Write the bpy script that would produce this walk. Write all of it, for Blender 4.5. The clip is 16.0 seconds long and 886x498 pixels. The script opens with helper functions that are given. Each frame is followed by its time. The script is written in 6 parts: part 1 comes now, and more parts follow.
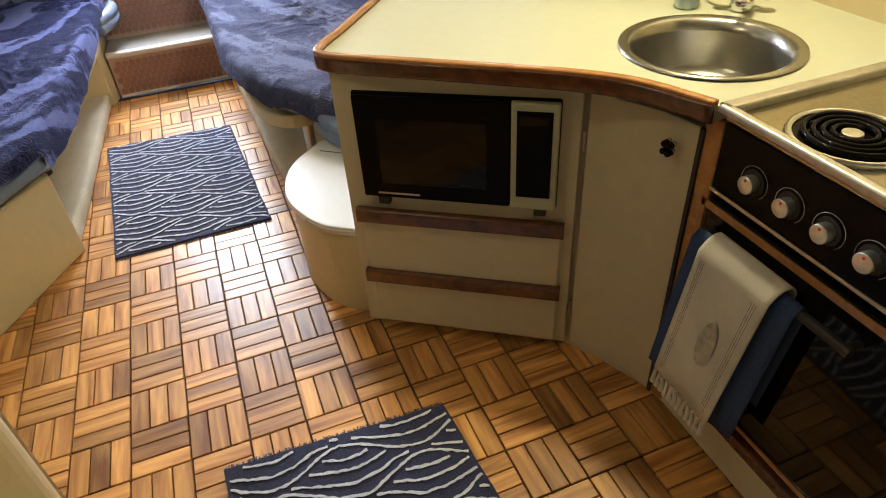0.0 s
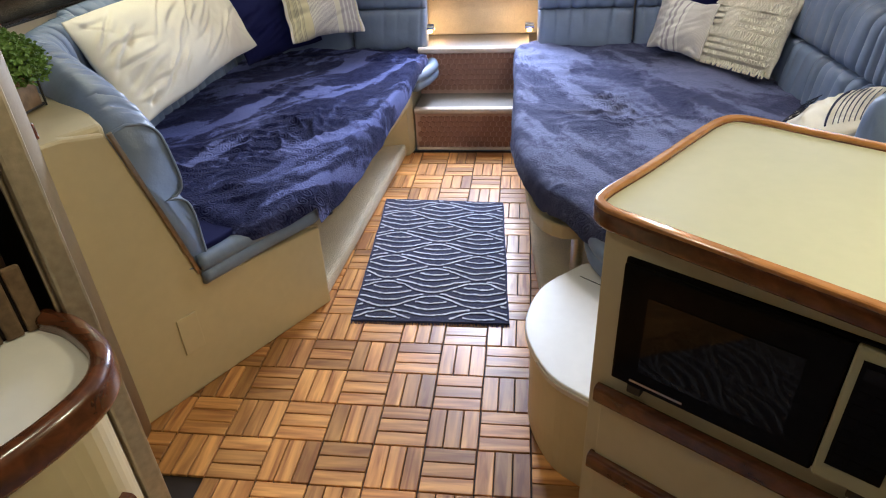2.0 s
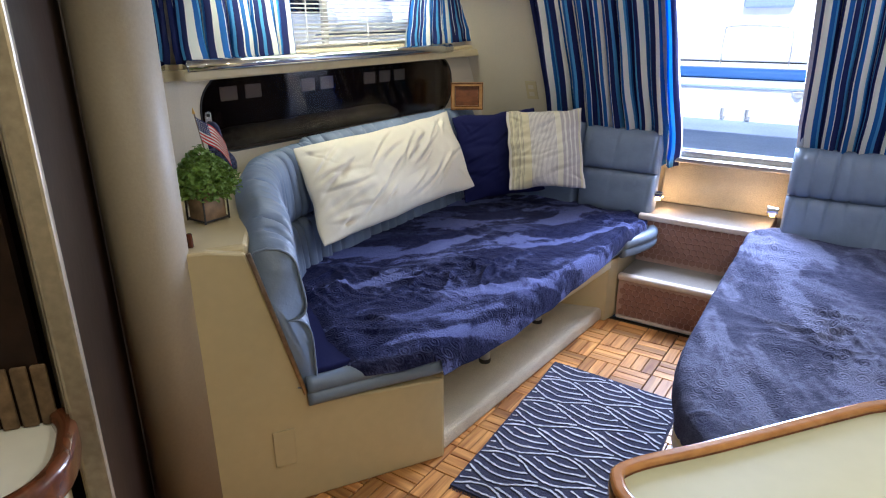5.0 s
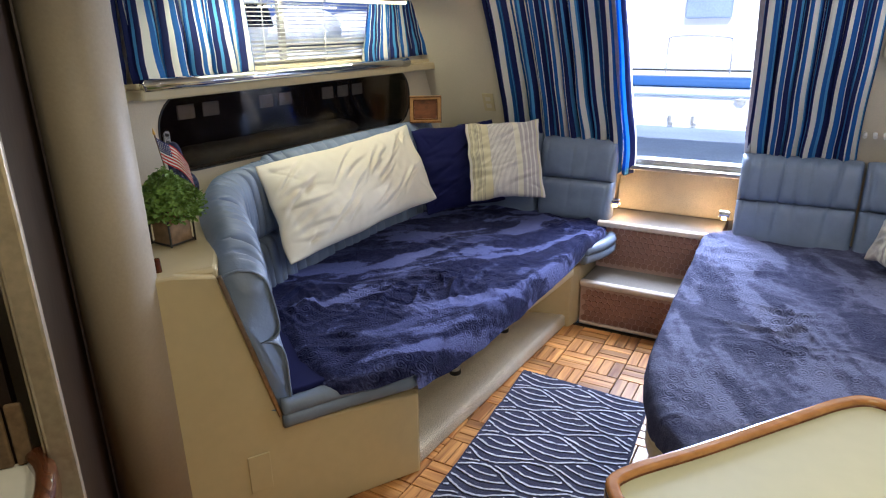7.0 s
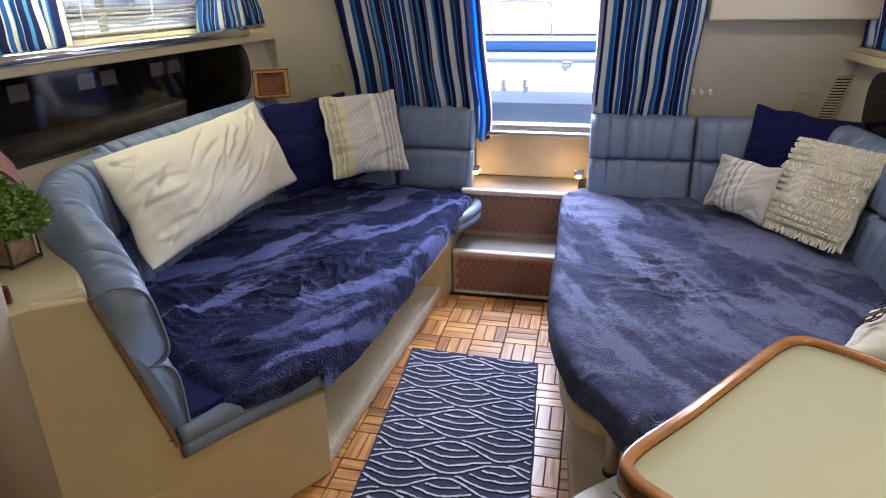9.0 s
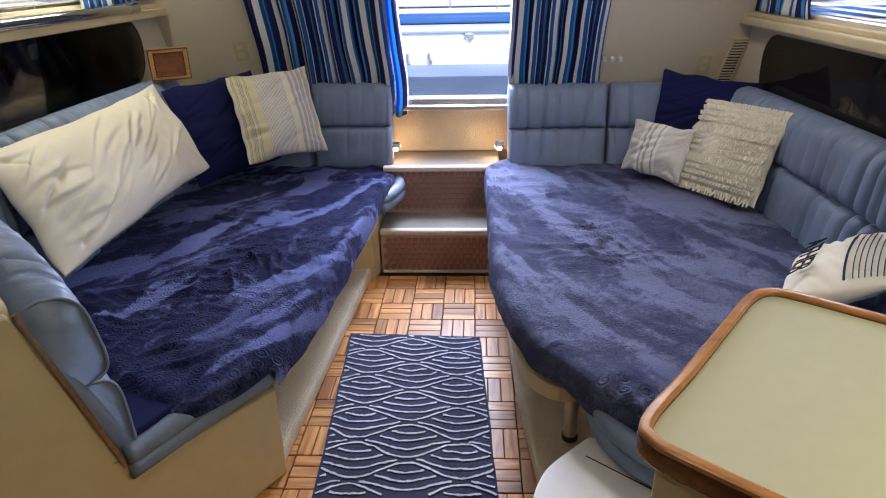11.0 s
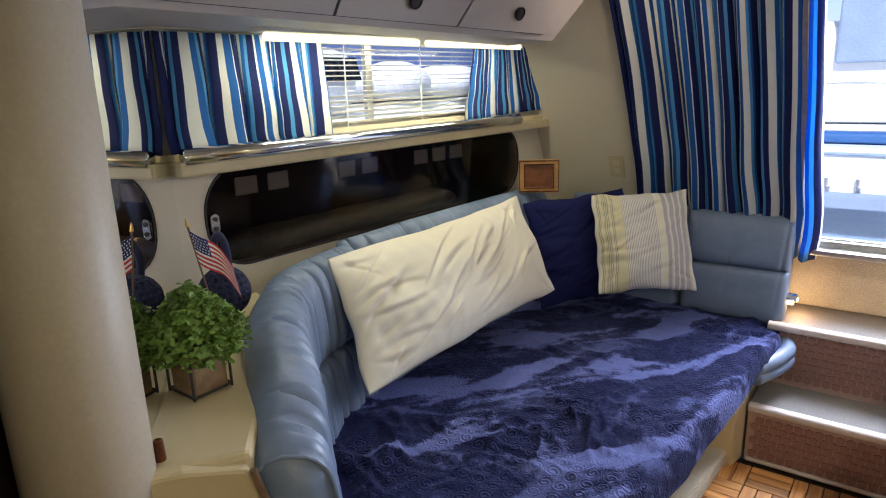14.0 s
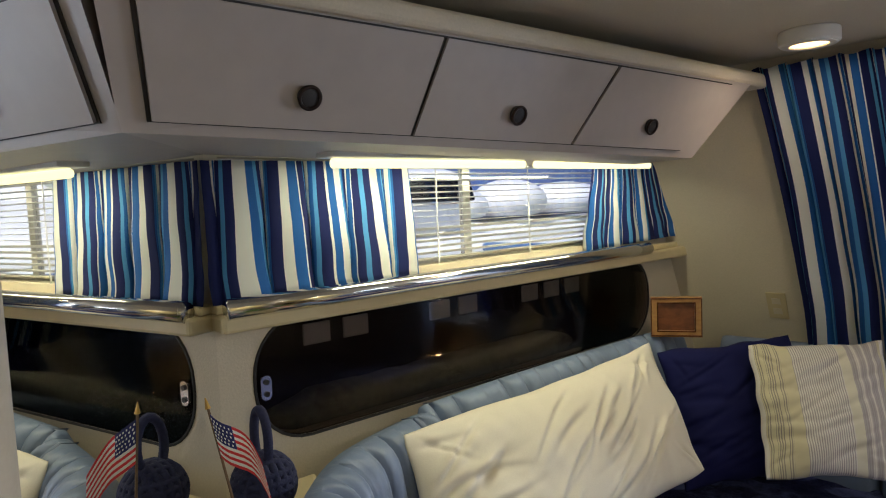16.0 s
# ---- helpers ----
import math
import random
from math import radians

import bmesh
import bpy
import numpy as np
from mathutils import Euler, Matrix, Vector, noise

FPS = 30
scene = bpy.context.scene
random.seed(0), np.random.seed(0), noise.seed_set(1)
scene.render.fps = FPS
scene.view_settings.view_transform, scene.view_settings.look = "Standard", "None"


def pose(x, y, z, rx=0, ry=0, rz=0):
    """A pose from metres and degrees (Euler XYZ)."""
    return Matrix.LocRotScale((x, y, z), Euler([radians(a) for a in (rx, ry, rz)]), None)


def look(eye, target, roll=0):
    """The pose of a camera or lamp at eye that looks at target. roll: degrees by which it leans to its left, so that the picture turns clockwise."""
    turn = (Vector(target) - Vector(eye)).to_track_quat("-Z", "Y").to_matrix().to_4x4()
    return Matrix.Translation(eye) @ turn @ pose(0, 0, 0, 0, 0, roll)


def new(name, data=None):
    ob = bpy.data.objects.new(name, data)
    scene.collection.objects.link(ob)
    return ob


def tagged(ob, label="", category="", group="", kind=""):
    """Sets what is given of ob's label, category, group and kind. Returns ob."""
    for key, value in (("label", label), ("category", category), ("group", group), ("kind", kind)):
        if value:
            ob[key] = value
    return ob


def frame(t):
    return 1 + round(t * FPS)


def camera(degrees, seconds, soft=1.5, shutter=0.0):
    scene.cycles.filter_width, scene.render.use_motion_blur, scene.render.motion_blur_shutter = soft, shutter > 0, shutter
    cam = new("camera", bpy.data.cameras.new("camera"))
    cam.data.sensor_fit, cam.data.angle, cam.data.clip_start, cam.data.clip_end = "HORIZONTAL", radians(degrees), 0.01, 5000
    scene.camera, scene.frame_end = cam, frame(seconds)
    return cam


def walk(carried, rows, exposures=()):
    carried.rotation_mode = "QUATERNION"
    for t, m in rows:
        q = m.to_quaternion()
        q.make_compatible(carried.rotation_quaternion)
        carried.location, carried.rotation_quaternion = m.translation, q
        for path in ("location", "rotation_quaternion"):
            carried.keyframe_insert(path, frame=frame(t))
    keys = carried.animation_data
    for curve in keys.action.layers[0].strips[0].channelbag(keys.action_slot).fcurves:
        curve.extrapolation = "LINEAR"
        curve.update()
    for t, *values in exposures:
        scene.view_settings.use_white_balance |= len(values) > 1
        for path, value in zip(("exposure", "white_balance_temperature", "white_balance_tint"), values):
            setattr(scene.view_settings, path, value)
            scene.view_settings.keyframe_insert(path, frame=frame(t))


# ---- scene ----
cam = camera(69.3, 16.0, soft=1.1)
PATH = [
    (0, (0.016, -1.777, 1.402), (0.535, -0.279, 0.183), -4.0),
    (0.5, (0.015, -1.763, 1.411), (0.386, -0.183, 0.242), -3.6),
    (1, (0.03, -1.678, 1.417), (0.226, -0.037, 0.29), -3.2),
    (1.5, (0.066, -1.52, 1.429), (0.08, 0.151, 0.329), -3.1),
    (2, (0.108, -1.387, 1.439), (-0.132, 0.297, 0.388), -3.0),
    (2.5, (0.204, -1.305, 1.455), (-0.321, 0.363, 0.485), -2.7),
    (3, (0.296, -1.258, 1.486), (-0.452, 0.379, 0.613), -2.2),
    (3.5, (0.359, -1.223, 1.5), (-0.535, 0.376, 0.697), -1.6),
    (4, (0.409, -1.157, 1.505), (-0.597, 0.394, 0.744), -0.9),
    (4.2, (0.433, -1.134, 1.512), (-0.604, 0.405, 0.766), -0.7),
    (6.3, (0.488, -1.056, 1.482), (-0.552, 0.534, 0.86), -0.4),
    (6.5, (0.479, -1.073, 1.523), (-0.534, 0.526, 0.877), -0.8),
    (7, (0.429, -1.11, 1.522), (-0.504, 0.533, 0.866), -0.8),
    (7.5, (0.399, -1.14, 1.518), (-0.443, 0.544, 0.845), -0.8),
    (8, (0.351, -1.131, 1.514), (-0.373, 0.599, 0.818), -0.7),
    (8.5, (0.265, -1.111, 1.51), (-0.324, 0.659, 0.787), -0.7),
    (9, (0.166, -1.089, 1.523), (-0.252, 0.717, 0.772), -0.9),
    (9.5, (0.1, -1.073, 1.526), (-0.14, 0.756, 0.752), -1.1),
    (9.7, (0.082, -1.07, 1.522), (-0.101, 0.761, 0.74), -1.1),
    (11.8, (-0.011, -1.022, 1.481), (-0.108, 0.796, 0.653), -1.3),
    (12, (-0.011, -0.997, 1.461), (-0.21, 0.818, 0.644), -1.3),
    (12.5, (0.037, -0.879, 1.455), (-0.486, 0.885, 0.671), -1.6),
    (13, (0.059, -0.794, 1.48), (-0.739, 0.894, 0.763), -1.6),
    (13.5, (0.029, -0.702, 1.501), (-0.975, 0.914, 0.883), -1.8),
    (14, (-0.069, -0.561, 1.511), (-1.231, 0.987, 1.006), -1.7),
    (14.5, (-0.159, -0.45, 1.538), (-1.44, 1.038, 1.158), -2.0),
    (15, (-0.219, -0.379, 1.539), (-1.581, 1.06, 1.265), -2.2),
    (15.5, (-0.264, -0.286, 1.534), (-1.691, 1.102, 1.342), -2.4),
    (16, (-0.319, -0.193, 1.546), (-1.778, 1.166, 1.399), -2.5),
]
walk(cam, [(t, look(e, g, r)) for t, e, g, r in PATH], [(0, 0.62, 6150, 13), (1.5, 0.43, 5800, 16), (3.5, 0.26, 5150, 20), (7, 0.17, 5500, 19), (9.7, -0.04, 5560, 23), (12.2, -0.02, 5550, 21), (14.2, 0.0, 5700, 18), (16, -0.30, 6000, 15)])

# ---- world, sun and large lights ----
world = bpy.data.worlds.new("sky")
scene.world = world
world.use_nodes = True
wn = world.node_tree
sky = wn.nodes.new("ShaderNodeTexSky")
sky.sky_type, sky.sun_disc = "NISHITA", False
sky.sun_elevation, sky.sun_rotation = radians(48), radians(200)
wn.links.new(sky.outputs[0], wn.nodes["Background"].inputs[0])
wn.nodes["Background"].inputs[1].default_value = 0.14
SUN = bpy.data.lights.new("sun", "SUN")
SUN.energy, SUN.angle, SUN.color = 5.0, radians(0.6), (1, 0.95, 0.88)
sun = new("sun", SUN)
sun.matrix_world = look((6, -14, 18), (0, 3, 0))


def area_light(name, eye, target, sx, sy, watts, colour):
    d = bpy.data.lights.new(name, "AREA")
    d.shape, d.size, d.size_y, d.energy, d.color = "RECTANGLE", sx, sy, watts, colour
    o = new(name, d)
    o.matrix_world = look(eye, target)
    return o


DAY, WARM, TUBE = (0.86, 0.93, 1.0), (1.0, 0.88, 0.52), (1.0, 0.94, 0.60)
area_light("door_daylight", (-0.12, 2.75, 1.5), (-0.15, 0.2, 0.3), 0.55, 0.9, 80, DAY)
area_light("starboard_window_daylight", (1.47, 1.15, 1.42), (-0.6, 1.0, 0.2), 1.2, 0.28, 9, DAY)



def spot_lamp(name, x, y, z, watts, colour, size=0.05):
    d = bpy.data.lights.new(name, "AREA")
    d.shape, d.size, d.energy, d.color = "DISK", size, watts, colour
    o = new(name, d)
    o.matrix_world = look((x, y, z), (x, y + 0.001, 0))
    return o


spot_lamp("galley_downlight", 1.0, -0.60, 1.905, 14, WARM, 0.10)
spot_lamp("saloon_downlight", -0.90, 1.685, 1.905, 1.8, (1, 0.80, 0.55), 0.10)
# Added lamp out of view; fills the starboard side and aft curtains.
spot_lamp("saloon_downlight", 0.75, 1.35, 1.905, 7, (1, 0.88, 0.68), 0.10)
# Added lamp out of view; fills the passage and cabinet fronts.
spot_lamp("passage_fill", -0.35, -0.75, 1.905, 2.2, WARM, 0.10)

# ---- materials ----


def ramp(nt, fac, stops):
    n = nt.nodes.new("ShaderNodeValToRGB")
    els = n.color_ramp.elements
    while len(els) < len(stops):
        els.new(0.5)
    for e, (p, c) in zip(els, stops):
        e.position, e.color = p, (*c, 1)
    nt.links.new(fac, n.inputs[0])
    return n.outputs[0]


def material(name, colour, rough=0.5, metal=0.0, grain=60.0, var=0.08, bump=0.15, spec=0.5, sheen=0.0, coords="Object", scale=(1, 1, 1), stain=3.0, coat=0.0, bumpdist=0.004):
    """A plain surface with fine grain and broad stains of its own colour."""
    m = bpy.data.materials.new(name)
    m.use_nodes = True
    nt = m.node_tree
    b = nt.nodes["Principled BSDF"]
    tc = nt.nodes.new("ShaderNodeTexCoord")
    mp = nt.nodes.new("ShaderNodeMapping")
    mp.inputs["Scale"].default_value = scale
    nt.links.new(tc.outputs[coords], mp.inputs[0])
    n1, n2 = nt.nodes.new("ShaderNodeTexNoise"), nt.nodes.new("ShaderNodeTexNoise")
    for n, s, d in ((n1, grain, 6), (n2, stain, 3)):
        nt.links.new(mp.outputs[0], n.inputs["Vector"])
        n.inputs["Scale"].default_value, n.inputs["Detail"].default_value = s, d
    mix = nt.nodes.new("ShaderNodeMath")
    mix.operation = "ADD"
    nt.links.new(n1.outputs["Fac"], mix.inputs[0])
    nt.links.new(n2.outputs["Fac"], mix.inputs[1])
    half = nt.nodes.new("ShaderNodeMath")
    half.operation, half.inputs[1].default_value = "MULTIPLY", 0.5
    nt.links.new(mix.outputs[0], half.inputs[0])
    lo, hi = [max(0, c * (1 - 2 * var)) for c in colour], [min(1, c * (1 + 2 * var)) for c in colour]
    nt.links.new(ramp(nt, half.outputs[0], [(0.3, lo), (0.7, hi)]), b.inputs["Base Color"])
    bp = nt.nodes.new("ShaderNodeBump")
    bp.inputs["Strength"].default_value, bp.inputs["Distance"].default_value = bump, bumpdist
    nt.links.new(n1.outputs["Fac"], bp.inputs["Height"])
    nt.links.new(bp.outputs[0], b.inputs["Normal"])
    b.inputs["Roughness"].default_value, b.inputs["Metallic"].default_value = rough, metal
    b.inputs["Specular IOR Level"].default_value = spec
    b.inputs["Coat Weight"].default_value = coat
    b.inputs["Coat Roughness"].default_value = 0.12
    if sheen:
        b.inputs["Sheen Weight"].default_value, b.inputs["Sheen Roughness"].default_value = sheen, 0.4
    return m


def wood(name, dark, light, rough=0.35, along=0, per_piece=True, coat=0.2, fine=1.0, islands=False):
    """Grain that runs along one axis of the piece; each piece has its own tone."""
    m = bpy.data.materials.new(name)
    m.use_nodes = True
    nt = m.node_tree
    b = nt.nodes["Principled BSDF"]
    tc, mp = nt.nodes.new("ShaderNodeTexCoord"), nt.nodes.new("ShaderNodeMapping")
    s = [38.0 * fine] * 3
    s[along] = 3.5 * fine
    mp.inputs["Scale"].default_value = s
    info = nt.nodes.new("ShaderNodeNewGeometry" if islands else "ShaderNodeObjectInfo")
    one = info.outputs["Random Per Island" if islands else "Random"]
    sh = nt.nodes.new("ShaderNodeVectorMath")
    sh.operation = "SCALE"
    sh.inputs[0].default_value = (31, 17, 23)
    nt.links.new(one, sh.inputs["Scale"])
    nt.links.new(tc.outputs["Object"], mp.inputs[0])
    nt.links.new(sh.outputs[0], mp.inputs["Location"])
    n = nt.nodes.new("ShaderNodeTexNoise")
    n.inputs["Scale"].default_value, n.inputs["Detail"].default_value, n.inputs["Distortion"].default_value = 1.0, 6, 0.6
    nt.links.new(mp.outputs[0], n.inputs["Vector"])
    col = ramp(nt, n.outputs["Fac"], [(0.32, dark), (0.68, light)])
    if per_piece:
        hsv = nt.nodes.new("ShaderNodeHueSaturation")
        mr = nt.nodes.new("ShaderNodeMapRange")
        mr.inputs["To Min"].default_value, mr.inputs["To Max"].default_value = 0.55, 1.18
        nt.links.new(one, mr.inputs["Value"])
        nt.links.new(mr.outputs[0], hsv.inputs["Value"])
        nt.links.new(col, hsv.inputs["Color"])
        col = hsv.outputs[0]
    nt.links.new(col, b.inputs["Base Color"])
    bp = nt.nodes.new("ShaderNodeBump")
    bp.inputs["Strength"].default_value, bp.inputs["Distance"].default_value = 0.15, 0.002
    nt.links.new(n.outputs["Fac"], bp.inputs["Height"])
    nt.links.new(bp.outputs[0], b.inputs["Normal"])
    b.inputs["Roughness"].default_value, b.inputs["Coat Weight"].default_value = rough, coat
    b.inputs["Coat Roughness"].default_value = 0.15
    return m


def glow(name, colour, strength):
    m = bpy.data.materials.new(name)
    m.use_nodes = True
    b = m.node_tree.nodes["Principled BSDF"]
    b.inputs["Base Color"].default_value = (*colour, 1)
    b.inputs["Emission Color"].default_value = (*colour, 1)
    b.inputs["Emission Strength"].default_value = strength
    return m


def plain(name, colour, rough=0.5, metal=0.0, transmission=0.0):
    m = bpy.data.materials.new(name)
    m.use_nodes = True
    b = m.node_tree.nodes["Principled BSDF"]
    b.inputs["Base Color"].default_value = (*colour, 1)
    b.inputs["Roughness"].default_value, b.inputs["Metallic"].default_value = rough, metal
    b.inputs["Transmission Weight"].default_value = transmission
    return m


def striped(name, bands, period, axis=0, rough=0.85, coords="UV", weave=900, sheer=0.0):
    """Woven cloth with bands along one axis. bands: (start, colour) over one period."""
    m = bpy.data.materials.new(name)
    m.use_nodes = True
    nt = m.node_tree
    b = nt.nodes["Principled BSDF"]
    tc, sep = nt.nodes.new("ShaderNodeTexCoord"), nt.nodes.new("ShaderNodeSeparateXYZ")
    nt.links.new(tc.outputs[coords], sep.inputs[0])
    dv, fr = nt.nodes.new("ShaderNodeMath"), nt.nodes.new("ShaderNodeMath")
    dv.operation, dv.inputs[1].default_value, fr.operation = "DIVIDE", period, "FRACT"
    nt.links.new(sep.outputs[axis], dv.inputs[0])
    nt.links.new(dv.outputs[0], fr.inputs[0])
    rp = nt.nodes.new("ShaderNodeValToRGB")
    rp.color_ramp.interpolation = "CONSTANT"
    els = rp.color_ramp.elements
    while len(els) < len(bands):
        els.new(0.5)
    for e, (p, c) in zip(els, bands):
        e.position, e.color = p, (*c, 1)
    nt.links.new(fr.outputs[0], rp.inputs[0])
    n = nt.nodes.new("ShaderNodeTexNoise")
    n.inputs["Scale"].default_value = weave
    nt.links.new(tc.outputs["Object"], n.inputs["Vector"])
    bp = nt.nodes.new("ShaderNodeBump")
    bp.inputs["Strength"].default_value, bp.inputs["Distance"].default_value = 0.3, 0.002
    nt.links.new(n.outputs["Fac"], bp.inputs["Height"])
    nt.links.new(bp.outputs[0], b.inputs["Normal"])
    nt.links.new(rp.outputs[0], b.inputs["Base Color"])
    b.inputs["Roughness"].default_value = rough
    if sheer:
        tr, mx = nt.nodes.new("ShaderNodeBsdfTranslucent"), nt.nodes.new("ShaderNodeMixShader")
        mx.inputs[0].default_value = sheer
        nt.links.new(rp.outputs[0], tr.inputs[0])
        nt.links.new(b.outputs[0], mx.inputs[1])
        nt.links.new(tr.outputs[0], mx.inputs[2])
        nt.links.new(mx.outputs[0], nt.nodes["Material Output"].inputs[0])
    return m


def ticking(name, bands, pins, count=62):
    """Cloth with broad bands across U and fine dark pin lines where pins says so."""
    m = striped(name, bands, 1.0)
    nt = m.node_tree
    b = nt.nodes["Principled BSDF"]
    col = b.inputs["Base Color"].links[0].from_socket
    tc, sep = nt.nodes.new("ShaderNodeTexCoord"), nt.nodes.new("ShaderNodeSeparateXYZ")
    nt.links.new(tc.outputs["UV"], sep.inputs[0])
    where = nt.nodes.new("ShaderNodeValToRGB")
    where.color_ramp.interpolation = "CONSTANT"
    els = where.color_ramp.elements
    while len(els) < len(pins):
        els.new(0.5)
    for e, (p, k) in zip(els, pins):
        e.position, e.color = p, (k, k, k, 1)
    nt.links.new(sep.outputs[0], where.inputs[0])
    line = link_math(nt, "GREATER_THAN", link_math(nt, "FRACT", link_math(nt, "MULTIPLY", sep.outputs[0], count)), 0.55)
    mix = nt.nodes.new("ShaderNodeMix")
    mix.data_type = "RGBA"
    nt.links.new(link_math(nt, "MULTIPLY", line, where.outputs[0]), mix.inputs[0])
    nt.links.new(col, mix.inputs[6])
    mix.inputs[7].default_value = (0.16, 0.15, 0.16, 1)
    nt.links.new(mix.outputs[2], b.inputs["Base Color"])
    return m


def acrylic(name, tint):
    """Tinted clear sheet with a polished face."""
    m = bpy.data.materials.new(name)
    m.use_nodes = True
    nt = m.node_tree
    tr, gl, mx, fr = [nt.nodes.new(k) for k in ("ShaderNodeBsdfTransparent", "ShaderNodeBsdfGlossy", "ShaderNodeMixShader", "ShaderNodeFresnel")]
    tr.inputs[0].default_value = (*tint, 1)
    gl.inputs["Roughness"].default_value = 0.02
    fr.inputs["IOR"].default_value = 1.24
    nt.links.new(fr.outputs[0], mx.inputs[0])
    nt.links.new(tr.outputs[0], mx.inputs[1])
    nt.links.new(gl.outputs[0], mx.inputs[2])
    nt.links.new(mx.outputs[0], nt.nodes["Material Output"].inputs[0])
    return m


def link_math(nt, op, a, b=None, c=None):
    n = nt.nodes.new("ShaderNodeMath")
    n.operation = op
    for i, v in enumerate((a, b, c)):
        if v is None:
            continue
        if isinstance(v, (int, float)):
            n.inputs[i].default_value = v
        else:
            nt.links.new(v, n.inputs[i])
    return n.outputs[0]


def fleece(name, dark, light, lo, hi, turn, shade=0.5):
    """Brushed plush: patches of nap that lie one way or the other, with embossed spirals in loose rows."""
    m = bpy.data.materials.new(name)
    m.use_nodes = True
    nt = m.node_tree
    b = nt.nodes["Principled BSDF"]
    tc = nt.nodes.new("ShaderNodeTexCoord")
    uv = tc.outputs["UV"]

    def cloud(scale, detail, rough, warp=0.0, stretch=(1, 1, 1), at=(0, 0, 0)):
        tw, mp = nt.nodes.new("ShaderNodeMapping"), nt.nodes.new("ShaderNodeMapping")
        tw.inputs["Rotation"].default_value = (0, 0, turn)
        mp.inputs["Scale"].default_value, mp.inputs["Location"].default_value = stretch, at
        nt.links.new(uv, tw.inputs[0])
        nt.links.new(tw.outputs[0], mp.inputs[0])
        n = nt.nodes.new("ShaderNodeTexNoise")
        n.inputs["Scale"].default_value, n.inputs["Detail"].default_value = scale, detail
        n.inputs["Roughness"].default_value, n.inputs["Distortion"].default_value = rough, warp
        nt.links.new(mp.outputs[0], n.inputs["Vector"])
        return n.outputs["Fac"]

    def rise(v, a, c):
        n = nt.nodes.new("ShaderNodeMapRange")
        n.interpolation_type = "SMOOTHSTEP"
        n.inputs["From Min"].default_value, n.inputs["From Max"].default_value = a, c
        nt.links.new(v, n.inputs["Value"])
        return n.outputs[0]

    mid, tufts, fuzz = cloud(13, 5, 0.7, 1.0), cloud(70, 4, 0.7, 0.5), cloud(260, 3, 0.6)
    sweep_a = cloud(1.9, 3, 0.5, 0.4, (2.9, 0.75, 1))
    sweep_b = cloud(2.4, 3, 0.55, 0.9, (1.6, 0.9, 1), (3.1, 1.7, 0))
    ragged = link_math(nt, "MULTIPLY_ADD", tufts, 0.07, link_math(nt, "MULTIPLY", mid, 0.13))
    strokes = rise(link_math(nt, "ADD", sweep_a, ragged), lo, hi)
    again = rise(link_math(nt, "ADD", sweep_b, ragged), lo + 0.02, hi + 0.05)
    lain = link_math(nt, "MAXIMUM", strokes, link_math(nt, "MULTIPLY", again, 0.6))
    # spirals
    vo = nt.nodes.new("ShaderNodeTexVoronoi")
    vo.voronoi_dimensions = "2D"
    vo.inputs["Scale"].default_value, vo.inputs["Randomness"].default_value = 21, 0.22
    nt.links.new(uv, vo.inputs["Vector"])
    df, sx = nt.nodes.new("ShaderNodeVectorMath"), nt.nodes.new("ShaderNodeSeparateXYZ")
    df.operation = "SUBTRACT"
    nt.links.new(uv, df.inputs[0])
    nt.links.new(vo.outputs["Position"], df.inputs[1])
    nt.links.new(df.outputs[0], sx.inputs[0])
    ang = link_math(nt, "ARCTAN2", sx.outputs[1], sx.outputs[0])
    spiral = link_math(nt, "SINE", link_math(nt, "MULTIPLY_ADD", vo.outputs["Distance"], 25, ang))
    fade = link_math(nt, "SUBTRACT", 1.0, rise(vo.outputs["Distance"], 0.36, 0.52))
    worn = rise(cloud(3.5, 2, 0.5), 0.38, 0.62)
    patch = link_math(nt, "MULTIPLY", link_math(nt, "MULTIPLY", spiral, fade), worn)
    tone = link_math(nt, "MULTIPLY_ADD", lain, shade, link_math(nt, "MULTIPLY_ADD", mid, 0.34, link_math(nt, "MULTIPLY_ADD", tufts, 0.26, link_math(nt, "MULTIPLY", fuzz, 0.16))))
    # Shading of the embossed spirals is also put into the colour.
    tone = link_math(nt, "MULTIPLY_ADD", patch, 0.035, tone)
    half = [(a * 1.4 + c) / 2.9 for a, c in zip(dark, light)]
    nt.links.new(ramp(nt, tone, [(0.34, dark), (0.34 + 0.5 * shade, half), (0.36 + shade * 1.05, light)]), b.inputs["Base Color"])
    hgt = link_math(nt, "MULTIPLY_ADD", patch, 0.5, link_math(nt, "MULTIPLY_ADD", mid, 0.9, link_math(nt, "MULTIPLY_ADD", tufts, 0.8, link_math(nt, "MULTIPLY", fuzz, 0.8))))
    bp = nt.nodes.new("ShaderNodeBump")
    bp.inputs["Strength"].default_value, bp.inputs["Distance"].default_value = 0.8, 0.008
    nt.links.new(hgt, bp.inputs["Height"])
    nt.links.new(bp.outputs[0], b.inputs["Normal"])
    b.inputs["Roughness"].default_value, b.inputs["Specular IOR Level"].default_value = 0.9, 0.15
    b.inputs["Sheen Weight"].default_value, b.inputs["Sheen Roughness"].default_value = 0.07, 0.3
    b.inputs["Sheen Tint"].default_value = (0.5, 0.55, 0.95, 1)
    return m


